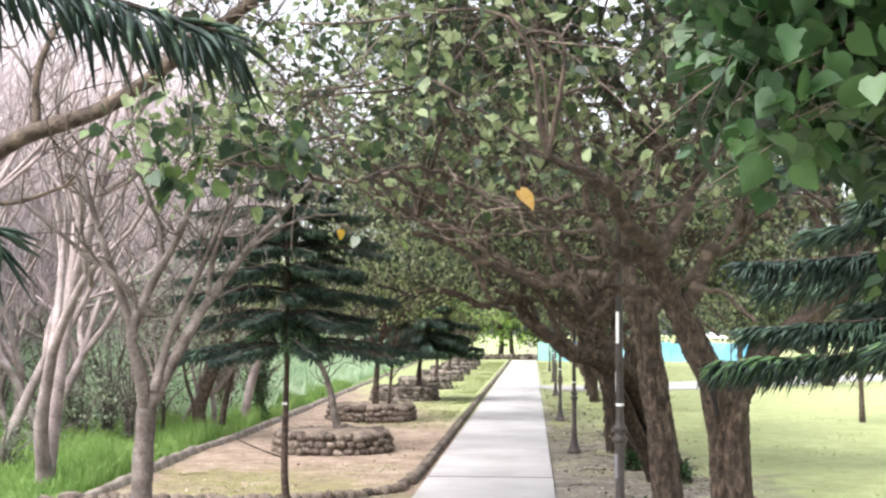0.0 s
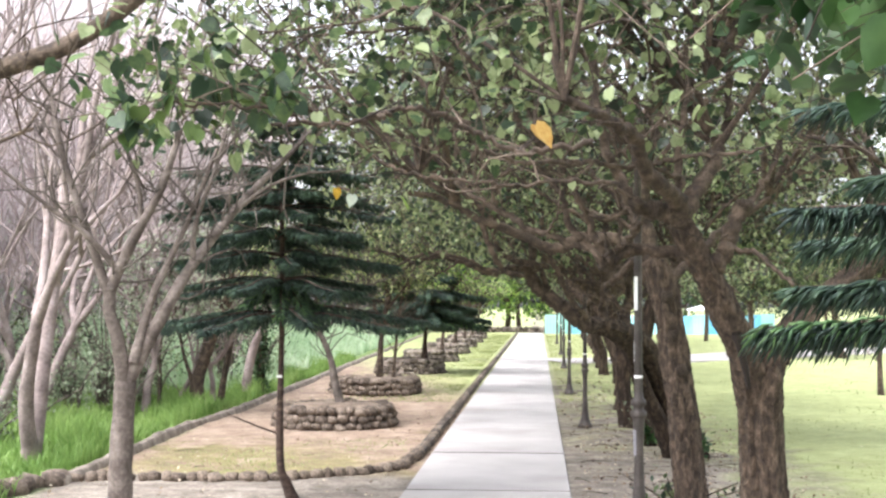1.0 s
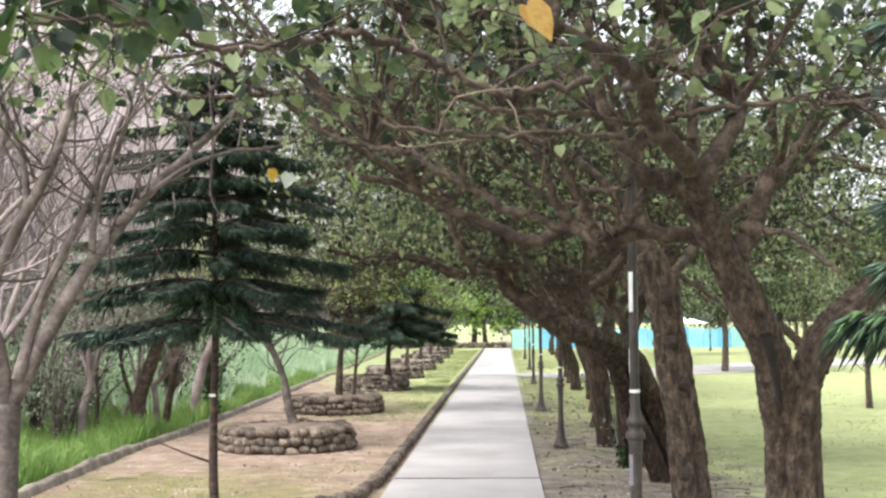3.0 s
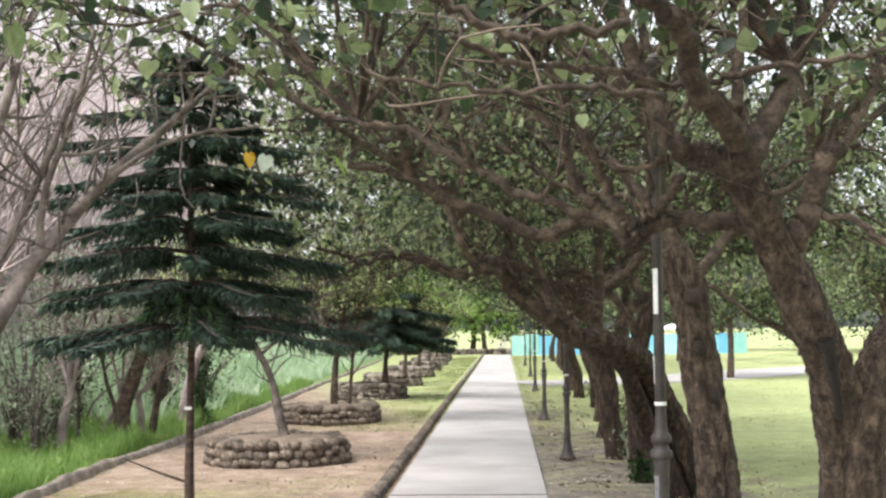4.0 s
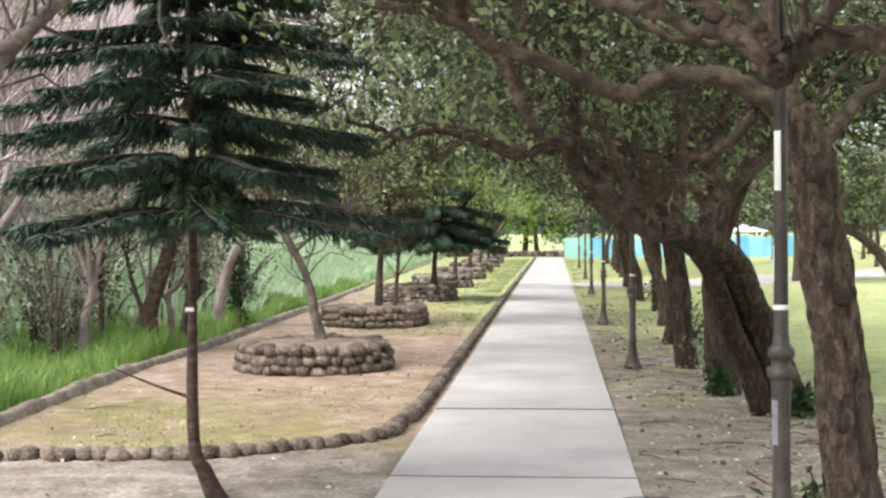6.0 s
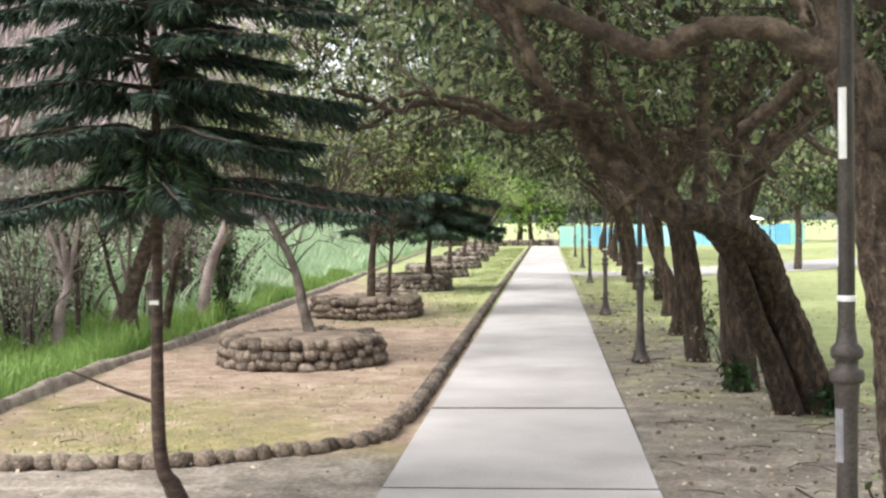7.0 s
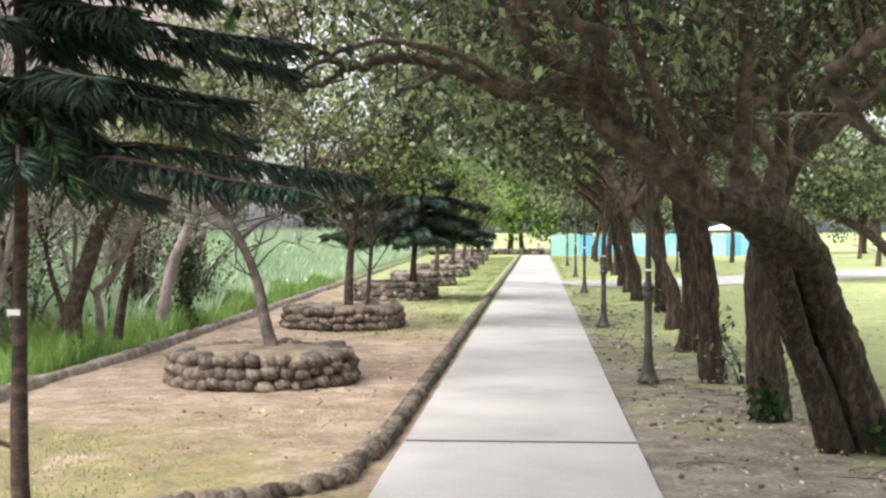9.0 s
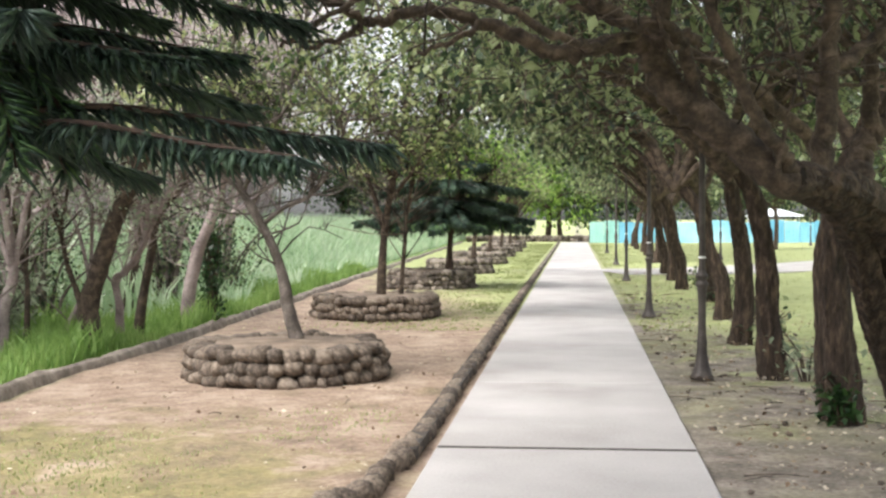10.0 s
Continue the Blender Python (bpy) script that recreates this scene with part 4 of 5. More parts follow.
# ---- single leaves that hang over the footpath ----
def hanging_leaf(at, size, way, material, label, seed):
    rng = np.random.default_rng(seed)
    ob = leaves("hanging_leaf", [(0, 0, 0)], [way], [size], material, FIRST, rng, label=label)
    ob.location = Vector(at) - FIRST.location
    g = Geo()
    g.tube(spline([(0, 0, 0), (0.01, 0.01, 0.08), (0.03, 0.05, 0.22)], 3), 0.003, 0.002, 4)
    g.ob("stalk", M_LIMB, ob)


hanging_leaf((0.47, 5.15, 2.36), 0.1, (0.5, 0.2, -0.6), M_ORANGE, "withered orange heart-shaped leaf hanging from a twig", 1)
hanging_leaf((-1.01, 10.0, 2.6), 0.085, (0.1, 0.1, -1), M_YELLOW, "bright yellow leaf hanging from a twig", 2)
hanging_leaf((-0.8, 9.4, 2.5), 0.09, (-0.2, 0.1, -1), M_WHITELEAF, "pale whitish-green leaf hanging from a twig", 3)
hanging_leaf((-0.45, 9.3, 2.47), 0.11, (0.5, 0.1, -0.7), M_YOUNG, "yellow-green leaf hanging from a twig", 4)
hanging_leaf((-1.17, 6.3, 2.5), 0.14, (-0.5, 0.1, -0.6), M_DARKLEAF, "large dark green leaf hanging from a twig", 5)
hanging_leaf((-0.9, 6.4, 2.42), 0.09, (0.2, 0.1, -0.8), M_LEAF, "green leaf hanging from a twig", 6)



def leaf_spray():
    """Dark leaves and twigs at the thin end of the first tree's long limb."""
    rng = np.random.default_rng(77)
    g = Geo()
    at, way = [], []
    for k in range(26):
        a = np.array((-0.45 - 0.95 * rng.random(), 6.3 + rng.normal(0, 0.05), 2.6 + 0.04 * rng.random()))
        e = a + np.array((rng.normal(-0.12, 0.15), rng.normal(0, 0.15), rng.uniform(-0.12, 0.38)))
        c = spline([a, (a + e) / 2 + rng.normal(0, 0.03, 3), e], 3)
        g.tube(c, 0.0035, 0.0015, 4)
        for _ in range(5):
            at.append(c[rng.integers(2, len(c))] + rng.normal(0, 0.03, 3))
            way.append(rng.normal(0, 0.6, 3) + np.array((0, 0, -0.8)))
    twig = tagged(g.ob("spray_twigs", M_TWIG, FIRST), kind="stuff")
    leaf = tagged(leaves("spray_leaves", at, way, rng.uniform(0.06, 0.11, len(at)), M_SPRAY, FIRST, rng), kind="stuff")
    twig.location = leaf.location = -FIRST.location


leaf_spray()


# a broad-leaved tree beside the start whose boughs hang in over the footpath's edge
hibiscus((3.4, 2.4, -0.03), [([(3.4, 2.4, -0.05), (3.35, 2.4, 0.8), (3.25, 2.45, 1.6), (3.1, 2.5, 2.2)], 0.14, 0.09)],
         [([(3.1, 2.5, 2.15), (2.6, 2.6, 2.5), (2.0, 2.75, 2.62), (1.5, 2.85, 2.55), (1.12, 2.9, 2.42)], 0.05, 0.008),
          ([(3.1, 2.5, 2.2), (2.6, 2.9, 2.75), (2.0, 3.2, 2.85), (1.45, 3.4, 2.7), (1.2, 3.45, 2.6)], 0.05, 0.008),
          ([(3.1, 2.5, 2.2), (2.7, 3.0, 2.4), (2.2, 3.3, 2.4), (1.75, 3.5, 2.25)], 0.04, 0.008),
          ([(3.1, 2.5, 2.2), (3.2, 2.9, 2.9), (2.9, 3.3, 3.3), (2.4, 3.6, 3.4)], 0.05, 0.012)],
         27, twigs=330, n_leaf=13, size=0.06, low=1.95, left_bias=0.1, leaf=M_DARKLEAF, twig_r=0.003, length=0.4)


# ---- young pines with drooping tiers ----
def pine(base, tiers, seed, height, per=7, strands=120, r0=0.06, lean=(0, 0), hang=0.14, drop=0.7, sag=0.02, thick=1.0, label="young dark green araucaria pine with flat drooping tiers of fronds", tag=False):
    """tiers: (height, reach) pairs."""
    rng = np.random.default_rng(seed)
    ob = thing("araucaria_pine", label, "tree", base, "araucaria pines")
    g = Geo()
    trunk = spline([(lean[0], lean[1], -0.05), (lean[0] * 0.45, lean[1] * 0.45, 0.16), (0.0, 0, 0.46), (0.01, 0, height * 0.5), (-0.02, 0, height)], 8)
    g.tube(trunk, r0, 0.012, 12, 0.05, 0.02, rng)
    g.ob("trunk", M_PINEBARK, ob)
    for z, reach in tiers:
        g = Geo()
        cs, ws, ls, tip = [], [], [], []
        off = rng.uniform(0, 6.28)
        hanging = tag and (z, reach) == tiers[0]
        for k in range(per):
            a = off + 2 * math.pi * k / per + rng.uniform(-0.25, 0.25)
            R = reach * rng.uniform(0.62, 1.12)
            o = np.array((math.cos(a), math.sin(a), 0))
            z0 = z + rng.uniform(-0.045, 0.045)
            bend = 0.75 if hanging else sag
            ax = spline([(0, 0, z0), o * R * 0.35 + (0, 0, z0 + 0.035 * R - 0.15 * bend * R), o * R * 0.75 + (0, 0, z0 - 0.55 * bend * R), o * R + (0, 0, z0 - bend * R)], 6)
            g.tube(ax, 0.013, 0.004, 5)
            s = np.cross(o, (0, 0, 1))
            m = int(strands * max(0.4, reach))
            t = rng.uniform(0.08, 1, m) ** 0.8
            pos = np.stack([np.interp(t * (len(ax) - 1), np.arange(len(ax)), ax[:, i]) for i in range(3)], 1)
            sg = np.where(rng.random(m) < 0.5, -1.0, 1.0)
            w = o * rng.uniform(0.25, 0.75, (m, 1)) + s * (sg * rng.uniform(0.1, 0.9, m))[:, None] + np.array((0, 0, -1)) * rng.uniform(-0.05, drop, (m, 1))
            cs.append(pos), ws.append(unit(w)), ls.append(hang * rng.uniform(0.6, 1.4, m) * (1.15 - 0.4 * t)), tip.append(t > 0.93)
        g.ob("branch_whorl", M_PINEBARK, ob)
        c, w, ln = np.vstack(cs), np.vstack(ws), np.concatenate(ls)[:, None]
        # each strand: a thin, slightly drooping three-sided spindle
        s1 = unit(np.cross(w, (0.2, 0.3, 1.0)))
        s2 = np.cross(w, s1)
        mid = c + w * ln * 0.5 + np.array((0, 0, -0.01))
        end = c + w * ln + np.array((0, 0, -0.22)) * ln
        rad = 0.0085 * thick * rng.uniform(0.7, 1.3, (len(c), 1))
        v = np.stack([c, mid + rad * s1, mid + rad * (-0.5 * s1 + 0.87 * s2), mid + rad * (-0.5 * s1 - 0.87 * s2), end], 1)
        f = np.array([(0, 1, 2), (0, 2, 3), (0, 3, 1), (4, 2, 1), (4, 3, 2), (4, 1, 3)])
        f = f[None] + (np.arange(len(c)) * 5)[:, None, None]
        link("frond_tier", np_mesh("frond_tier", v.reshape(-1, 3), f.reshape(-1, 3)), M_PINE, ob)
        if (z, reach) == tiers[0]:
            young = rng.random(len(c)) < (0.5 if tag else 0.28)
            v2 = v[young] + np.array((0, 0, 0.012))
            f2 = f[:young.sum()]
            link("young_shoots", np_mesh("young_shoots", v2.reshape(-1, 3), f2.reshape(-1, 3)), M_PINETIP, ob, "fresh light green shoots")["kind"] = "stuff"
    if tag:
        bm = bmesh.new()
        bmesh.ops.create_cube(bm, size=1, matrix=Matrix.Translation((0.0, -0.052, 1.13)) @ Matrix.Diagonal((0.05, 0.004, 0.022, 1)))
        part("name_tag", bm, M_WHITE, ob, "small white tag")
        g = Geo()
        g.tube(spline([(-0.03, 0.0, 0.62), (-0.2, -0.02, 0.68), (-0.46, -0.05, 0.79)], 4), 0.012, 0.005, 5)
        g.ob("dead_twig", M_PINEBARK, ob)
    return ob


pine((-1.83, 12.0, -0.03), [(1.93, 0.5), (1.68, 1.25), (1.96, 1.22), (2.19, 1.12), (2.4, 1.04), (2.62, 1.02), (2.76, 0.85), (2.95, 0.88), (3.2, 0.66), (3.42, 0.48), (3.6, 0.28)], 41, 3.8, 10, 250, 0.06, (0.13, 0.12), hang=0.12, sag=0.07, tag=True)
pine((2.95, 5.6, -0.03), [(1.76, 1.55), (1.9, 1.7), (2.0, 1.2), (2.14, 1.5), (2.38, 1.46), (2.65, 1.4), (2.95, 1.2), (3.25, 0.9), (3.5, 0.5)], 42, 3.8, 11, 400, 0.07, hang=0.16, sag=0.03)
pine((-2.0, 2.35, -0.03), [(1.95, 1.5), (2.2, 1.65), (2.72, 1.75), (2.85, 1.65), (3.1, 1.4), (3.5, 0.9), (3.9, 0.4)], 43, 4.2, 11, 150, 0.08, hang=0.17, drop=1.5, sag=0.16, label="dark araucaria pine with spiky drooping fronds by the footpath")
pine((-2.5, 33.9, 0.36), [(1.0, 1.8), (1.15, 1.9), (1.4, 1.7), (1.75, 1.5), (2.2, 1.2), (2.7, 0.8)], 44, 3.0, 10, 200, 0.09, thick=2.3, hang=0.24, sag=0.1)


# ---- trees in the stone planters ----
def small_tree(base, stems, seed, material, label, bark=None, twigs=120, n_leaf=9, size=0.07, low=1.4, length=0.6, per=3):
    rng = np.random.default_rng(seed)
    ob = thing("small_tree", label, "tree", base, "planter trees")
    b = np.array(base)
    curves = []
    for i, (pts, ra, rb) in enumerate(stems):
        g = Geo()
        c = spline(pts, 6)
        g.tube(c, ra * 0.85, rb * 0.8, 10, 0.05, 0.015 if i == 0 else 0, rng)
        g.ob("trunk" if i == 0 else "limb", bark or M_PALE, ob)
        curves.append(c)
    crown(ob, curves, rng, twigs, per, n_leaf, size, material, length, shift=base, heart=False, low=low, twig_mat=bark or M_PALE)
    return ob


small_tree((-2.46, 19.5, 0.3), [([(0, 0, -0.05), (-0.09, 0, 0.28), (-0.15, 0, 0.61), (-0.28, 0, 0.94), (-0.45, 0, 1.22), (-0.57, 0, 1.55), (-0.61, -0.1, 2.0), (-0.5, -0.2, 3.0)], 0.075, 0.02),
                                ([(-0.3, 0, 1.0), (-0.51, 0, 1.33), (-0.77, 0, 1.52), (-1.02, 0.1, 1.72), (-1.2, 0.1, 2.2)], 0.04, 0.012),
                                ([(-0.3, 0, 1.05), (-0.12, 0, 1.19), (0.13, 0, 1.3), (0.32, -0.1, 1.54), (0.6, -0.2, 2.2)], 0.03, 0.012),
                                ([(-0.5, 0, 1.35), (-0.25, -0.2, 1.75), (0.05, -0.3, 2.4), (0.25, -0.4, 3.2)], 0.028, 0.01),
                                ([(-0.45, 0, 1.2), (-0.65, 0.1, 1.7), (-0.75, 0.1, 2.3)], 0.028, 0.01)], 51, M_PLANTERLEAF_LIT, "slender grey-barked leaning tree growing in a stone planter", M_GREYBARK, twigs=230, n_leaf=9, low=1.85, length=0.8)
small_tree((-2.75, 26.3, 0.3), [([(0, 0, -0.05), (0.03, 0, 0.6), (0.1, 0, 1.2), (0.3, -0.2, 2.0), (0.5, -0.3, 3.2), (0.6, -0.4, 4.2)], 0.08, 0.03),
                                ([(0.28, 0.1, -0.05), (0.33, 0.1, 0.6), (0.45, 0, 1.5), (0.9, -0.1, 2.9)], 0.045, 0.02),
                                ([(0.06, 0, 0.9), (-0.2, 0, 1.7), (-0.8, 0, 2.9)], 0.05, 0.02),
                                ([(0.1, 0, 1.3), (0.9, -0.5, 2.2), (1.7, -0.8, 2.9)], 0.04, 0.015),
                                ([(0.2, 0, 1.5), (0.1, -0.6, 2.2), (0.0, -1.1, 2.6)], 0.04, 0.015)], 52, M_PLANTERLEAF_LIT, "bushy green tree with several stems in a stone planter", M_LIMB, 320, 10, 0.08, 1.75, 0.95)
for i, (x, y) in enumerate(RINGS[2:]):
    rng = np.random.default_rng(60 + i)
    small_tree((x + 0.35, y + 0.2, 0.38), [([(0, 0, -0.05), (0.05, 0, 0.6), (0.15, 0, 1.2), (0.3, -0.1, 2.2)], 0.08, 0.03),
                                          ([(0.1, 0, 0.7), (-0.4, 0.1, 1.5), (-0.8, 0.1, 2.3)], 0.05, 0.02),
                                          ([(0.1, 0, 0.9), (0.6, -0.1, 1.6), (1.2, -0.2, 2.3)], 0.05, 0.02),
                                          ([(0.2, 0, 1.3), (0.3, -0.6, 1.9), (0.2, -1.2, 2.6)], 0.04, 0.02)], 60 + i, M_PLANTERLEAF_LIT if i % 2 else M_YOUNG, "leafy green tree in a stone planter", M_LIMB, 110, 8, 0.11, 1.9, 0.9)


# ---- bare trees and thicket beyond the kerb ----
def bare_tree(seed, height, spread, name="bare_tree", material=None, label="leafless pale grey tree with forking branches", depth=5, r0=0.08, at=(0, 0, 0), start=None, group="bare trees"):
    """Forking leafless tree."""
    rng = np.random.default_rng(seed)
    ob = thing(name, label, "tree", at, group)
    trunk, branch = Geo(), Geo()

    def grow(p, way, length, r, lev):
        bend = rng.normal(0, 0.16, 3)
        q = p + unit(way + bend * 0.5) * length * 0.5
        e = q + unit(way + bend + np.array((0, 0, 0.12))) * length * 0.5
        (trunk if lev == 0 else branch).tube(spline([p, q, e], 3), r, r * 0.62, 8 if lev < 2 else (5 if lev < 4 else 3), 0.03 if lev < 2 else 0, 0, rng)
        if lev >= depth:
            return
        for _ in range(2 if rng.random() < 0.45 else 3):
            w = unit(e - q) + rng.normal(0, spread, 3) + np.array((0, 0, 0.18))
            grow(e, unit(w), length * rng.uniform(0.6, 0.85), r * 0.6, lev + 1)

    for s, way, k in (start or (((0, 0, -0.05), (0.05, 0, 1), 1.0),)):
        grow(np.array(s, float), unit(np.array(way, float)), height * 0.3 * k, r0 * k, 0)
    trunk.ob("trunk", material or M_THICKET, ob)
    tagged(branch.ob("branchwork", material or M_THICKET, ob), kind="stuff")
    return ob


def near_maple():
    """The pale forking tree in front of the bed."""
    rng = np.random.default_rng(71)
    ob = thing("bare_tree", "smooth pale grey tree with upright forking bare branches", "tree", (-2.3, 9.05, -0.03), "bare trees")
    b = np.array((-2.3, 9.05, -0.03))
    curves = []
    for i, (pts, ra, rb) in enumerate([
            ([(-2.3, 9.05, -0.05), (-2.3, 9.05, 0.45), (-2.29, 9.05, 0.85), (-2.27, 9.05, 1.22)], 0.088, 0.07),
            ([(-2.27, 9.05, 1.15), (-2.31, 9.0, 1.51), (-2.37, 9.0, 1.77), (-2.22, 9.0, 2.15), (-2.02, 9.0, 2.52), (-1.9, 9.0, 2.9)], 0.055, 0.02),
            ([(-2.27, 9.05, 1.2), (-2.04, 9.1, 1.66), (-1.88, 9.24, 2.0), (-1.66, 9.57, 2.41), (-1.45, 10.15, 2.82), (-1.23, 10.6, 3.19)], 0.055, 0.016),
            ([(-2.35, 9.0, 1.73), (-2.54, 9.0, 2.26), (-2.71, 9.0, 2.76), (-2.8, 9.0, 3.2)], 0.035, 0.015),
            ([(-2.2, 9.0, 1.35), (-2.1, 9.1, 1.8), (-1.9, 9.2, 2.3), (-1.7, 9.2, 2.8)], 0.035, 0.014),
            ([(-1.88, 9.24, 2.0), (-1.84, 9.2, 2.3), (-1.7, 9.2, 2.7), (-1.6, 9.2, 3.1)], 0.022, 0.01),
            ([(-1.66, 9.57, 2.41), (-1.42, 9.7, 2.6), (-1.15, 9.9, 2.72)], 0.018, 0.008),
            ([(-2.3, 9.0, 1.95), (-2.5, 8.9, 2.2), (-2.75, 8.8, 2.4), (-3.1, 8.7, 2.7)], 0.025, 0.01),
            ([(-2.15, 9.0, 2.25), (-2.2, 9.0, 2.6), (-2.35, 8.9, 3.0)], 0.022, 0.01)]):
        c = spline(np.array(pts) - b, 6)
        g = Geo()
        g.tube(c, ra, rb, 12 if i == 0 else 8, 0.03, 0.02 if i == 0 else 0, rng)
        g.ob("trunk" if i == 0 else "limb", M_PALE, ob)
        if i:
            curves.append(c)
    g = Geo()
    first = twigs_on(curves, rng, 85, 0.5, droop=-0.35)
    for t in first:
        g.tube(t, 0.0095, 0.004, 5)
    for t in twigs_on(first, rng, 150, 0.28, droop=-0.25):
        g.tube(t, 0.005, 0.002, 4)
    tagged(g.ob("twigs", M_GREYBARK, ob), kind="stuff")


near_maple()


def leaning_tree():
    """A dark bare limb that leans in over the bed's front."""
    rng = np.random.default_rng(75)
    ob = thing("bare_tree", "grey-brown leaning tree with a long bare limb", "tree", (-3.7, 7.3, -0.03), "bare trees")
    b = np.array((-3.7, 7.3, -0.03))
    curves = []
    for i, (pts, ra, rb) in enumerate([([(-3.7, 7.3, -0.05), (-3.6, 7.2, 0.8), (-3.4, 7.1, 1.6), (-3.0, 7.0, 2.4)], 0.1, 0.07), ([(-3.0, 7.0, 2.35), (-2.5, 7.0, 2.83), (-1.9, 7.0, 3.06), (-1.44, 7.0, 3.38), (-1.05, 7.0, 3.67)], 0.06, 0.035),
                                       ([(-3.3, 7.1, 1.8), (-3.4, 7.0, 2.5), (-3.3, 7.0, 3.2)], 0.05, 0.02), ([(-2.3, 7.0, 2.9), (-2.3, 7.0, 3.3), (-2.1, 7.1, 3.8)], 0.03, 0.012), ([(-2.8, 7.0, 2.55), (-2.4, 6.9, 2.5), (-2.0, 6.8, 2.6)], 0.02, 0.008)]):
        c = spline(np.array(pts) - b, 6)
        g = Geo()
        g.tube(c, ra, rb, 12 if i == 0 else 9, 0.04, 0.02 if i == 0 else 0, rng)
        g.ob("trunk" if i == 0 else "limb", M_LIMB, ob)
        if i:
            curves.append(c)
    g = Geo()
    first = twigs_on(curves, rng, 40, 0.45, droop=-0.2)
    for t in first + twigs_on(first, rng, 80, 0.35, droop=0.0):
        g.tube(t, 0.007, 0.003, 4)
    tagged(g.ob("twigs", M_LIMB, ob), kind="stuff")


leaning_tree()

V = [bare_tree(81, 4.6, 0.36, r0=0.09, at=(-5.4, 11.5, -0.03)),
     bare_tree(82, 5.4, 0.42, r0=0.1, at=(-6.6, 16.5, -0.03), start=(((0, 0, -0.05), (0.25, 0, 1), 1.0), ((0.12, 0, -0.05), (-0.35, 0.2, 1), 0.85))),
     bare_tree(83, 6.0, 0.4, r0=0.11, at=(-9.5, 22, -0.03), start=(((0, 0, -0.05), (-0.1, 0, 1), 1.0), ((0.1, 0.1, -0.05), (0.5, 0, 1), 0.8)))]
rng = np.random.default_rng(9)
spots = [(-3.9, 8.2), (-4.4, 7.0), (-5.2, 14.6), (-6.2, 13.2), (-7.0, 19.0), (-8.2, 15.0), (-7.6, 10.5), (-10.5, 18.5), (-9.0, 26), (-8.0, 30), (-12.5, 24), (-13, 31), (-16, 27), (-11.5, 36), (-17, 36), (-20, 31), (-24, 42), (-15, 44), (-20, 50), (-29, 52), (-12.5, 52), (-17, 60), (-25, 64), (-33, 60), (-14.5, 70), (-22, 76), (-30, 80), (-40, 76), (-11, 82)]
for i, (x, y) in enumerate(spots):
    k = 1.0 if y < 30 else 1.35
    copy_thing(V[i % 3], pose(x, y, -0.03, 0, 0, rng.uniform(0, 360)) @ Matrix.Scale(k * rng.uniform(0.85, 1.2), 4))

W = bare_tree(84, 4.2, 0.42, r0=0.1, at=(-7.6, 19.3, -0.03), material=M_THICKET, label="pale twisted leafless tree behind the kerb", depth=4, start=(((0, 0, -0.05), (0.3, 0, 1), 1.0), ((0.05, 0.1, -0.05), (-0.45, 0.1, 1), 0.75)))
for x, y, a, k in ((-7.0, 23.4, 120, 1.0), (-6.4, 28.4, 200, 0.95), (-7.2, 27.8, 40, 1.2), (-8.4, 17.4, 280, 0.8), (-7.0, 20.4, 330, 1.1), (-6.3, 30.5, 90, 1.0)):
    copy_thing(W, pose(x, y, -0.03, 0, 0, a) @ Matrix.Scale(k, 4))

# trunks just behind the kerb
KERBSIDE = "dark-barked tree leaning behind the low kerb"


def kerbside(x, y, pts, r, material, seed, label=KERBSIDE):
    small_tree((x, y, -0.03), [(pts, r, r * 0.55)] + [([pts[-2], tuple(np.array(pts[-1]) + np.array(d) * 0.5), tuple(np.array(pts[-1]) + np.array(d))], r * 0.5, 0.015) for d in ((0.5, 0, 0.7), (-0.6, 0.1, 0.6), (0.0, -0.4, 0.9))],
               seed, M_GREYLEAF, label, material, 40, 6, 0.07, 1.35, 0.7)


PALE_KERBSIDE = "pale smooth-barked tree leaning behind the low kerb"
kerbside(-5.1, 21.2, [(0, 0, -0.05), (0, 0, 0.23), (-0.02, 0, 0.5), (0.1, 0, 0.87), (0.24, 0, 1.3), (0.4, 0, 1.65), (0.66, 0, 2.2)], 0.16, M_LIMB, 91)
kerbside(-5.15, 21.15, [(0, 0, 0.4), (-0.08, 0, 0.66), (-0.17, 0, 0.92), (-0.25, 0, 1.3), (-0.33, 0, 1.7)], 0.045, M_LIMB, 92)
kerbside(-5.04, 21.9, [(0, 0, -0.05), (0, 0, 0.44), (-0.04, 0, 0.74), (0.09, 0, 0.84), (0.31, 0, 1.17), (0.44, 0, 1.6)], 0.06, M_THICKET, 97, PALE_KERBSIDE)
kerbside(-5.12, 22.7, [(0, 0, -0.05), (0.07, 0, 0.46), (0.18, 0, 1.02), (0.26, 0, 1.44), (0.54, 0, 1.76), (0.83, 0, 2.1)], 0.075, M_LIMB, 93)
kerbside(-5.08, 24.5, [(0, 0, -0.05), (0.03, 0, 0.42), (0.15, 0, 0.97), (0.31, 0, 1.36), (0.45, 0, 1.75), (0.6, 0, 2.3)], 0.12, M_THICKET, 94, PALE_KERBSIDE)
kerbside(-5.65, 21.6, [(0, 0, -0.05), (0.2, 0, 0.34), (0.4, 0, 0.74), (0.5, 0, 1.1)], 0.06, M_THICKET, 98, PALE_KERBSIDE)
kerbside(-5.73, 20.4, [(0, 0, -0.05), (0.04, 0, 0.5), (0.15, 0, 0.87), (0.1, 0, 1.4)], 0.09, M_THICKET, 95, PALE_KERBSIDE)
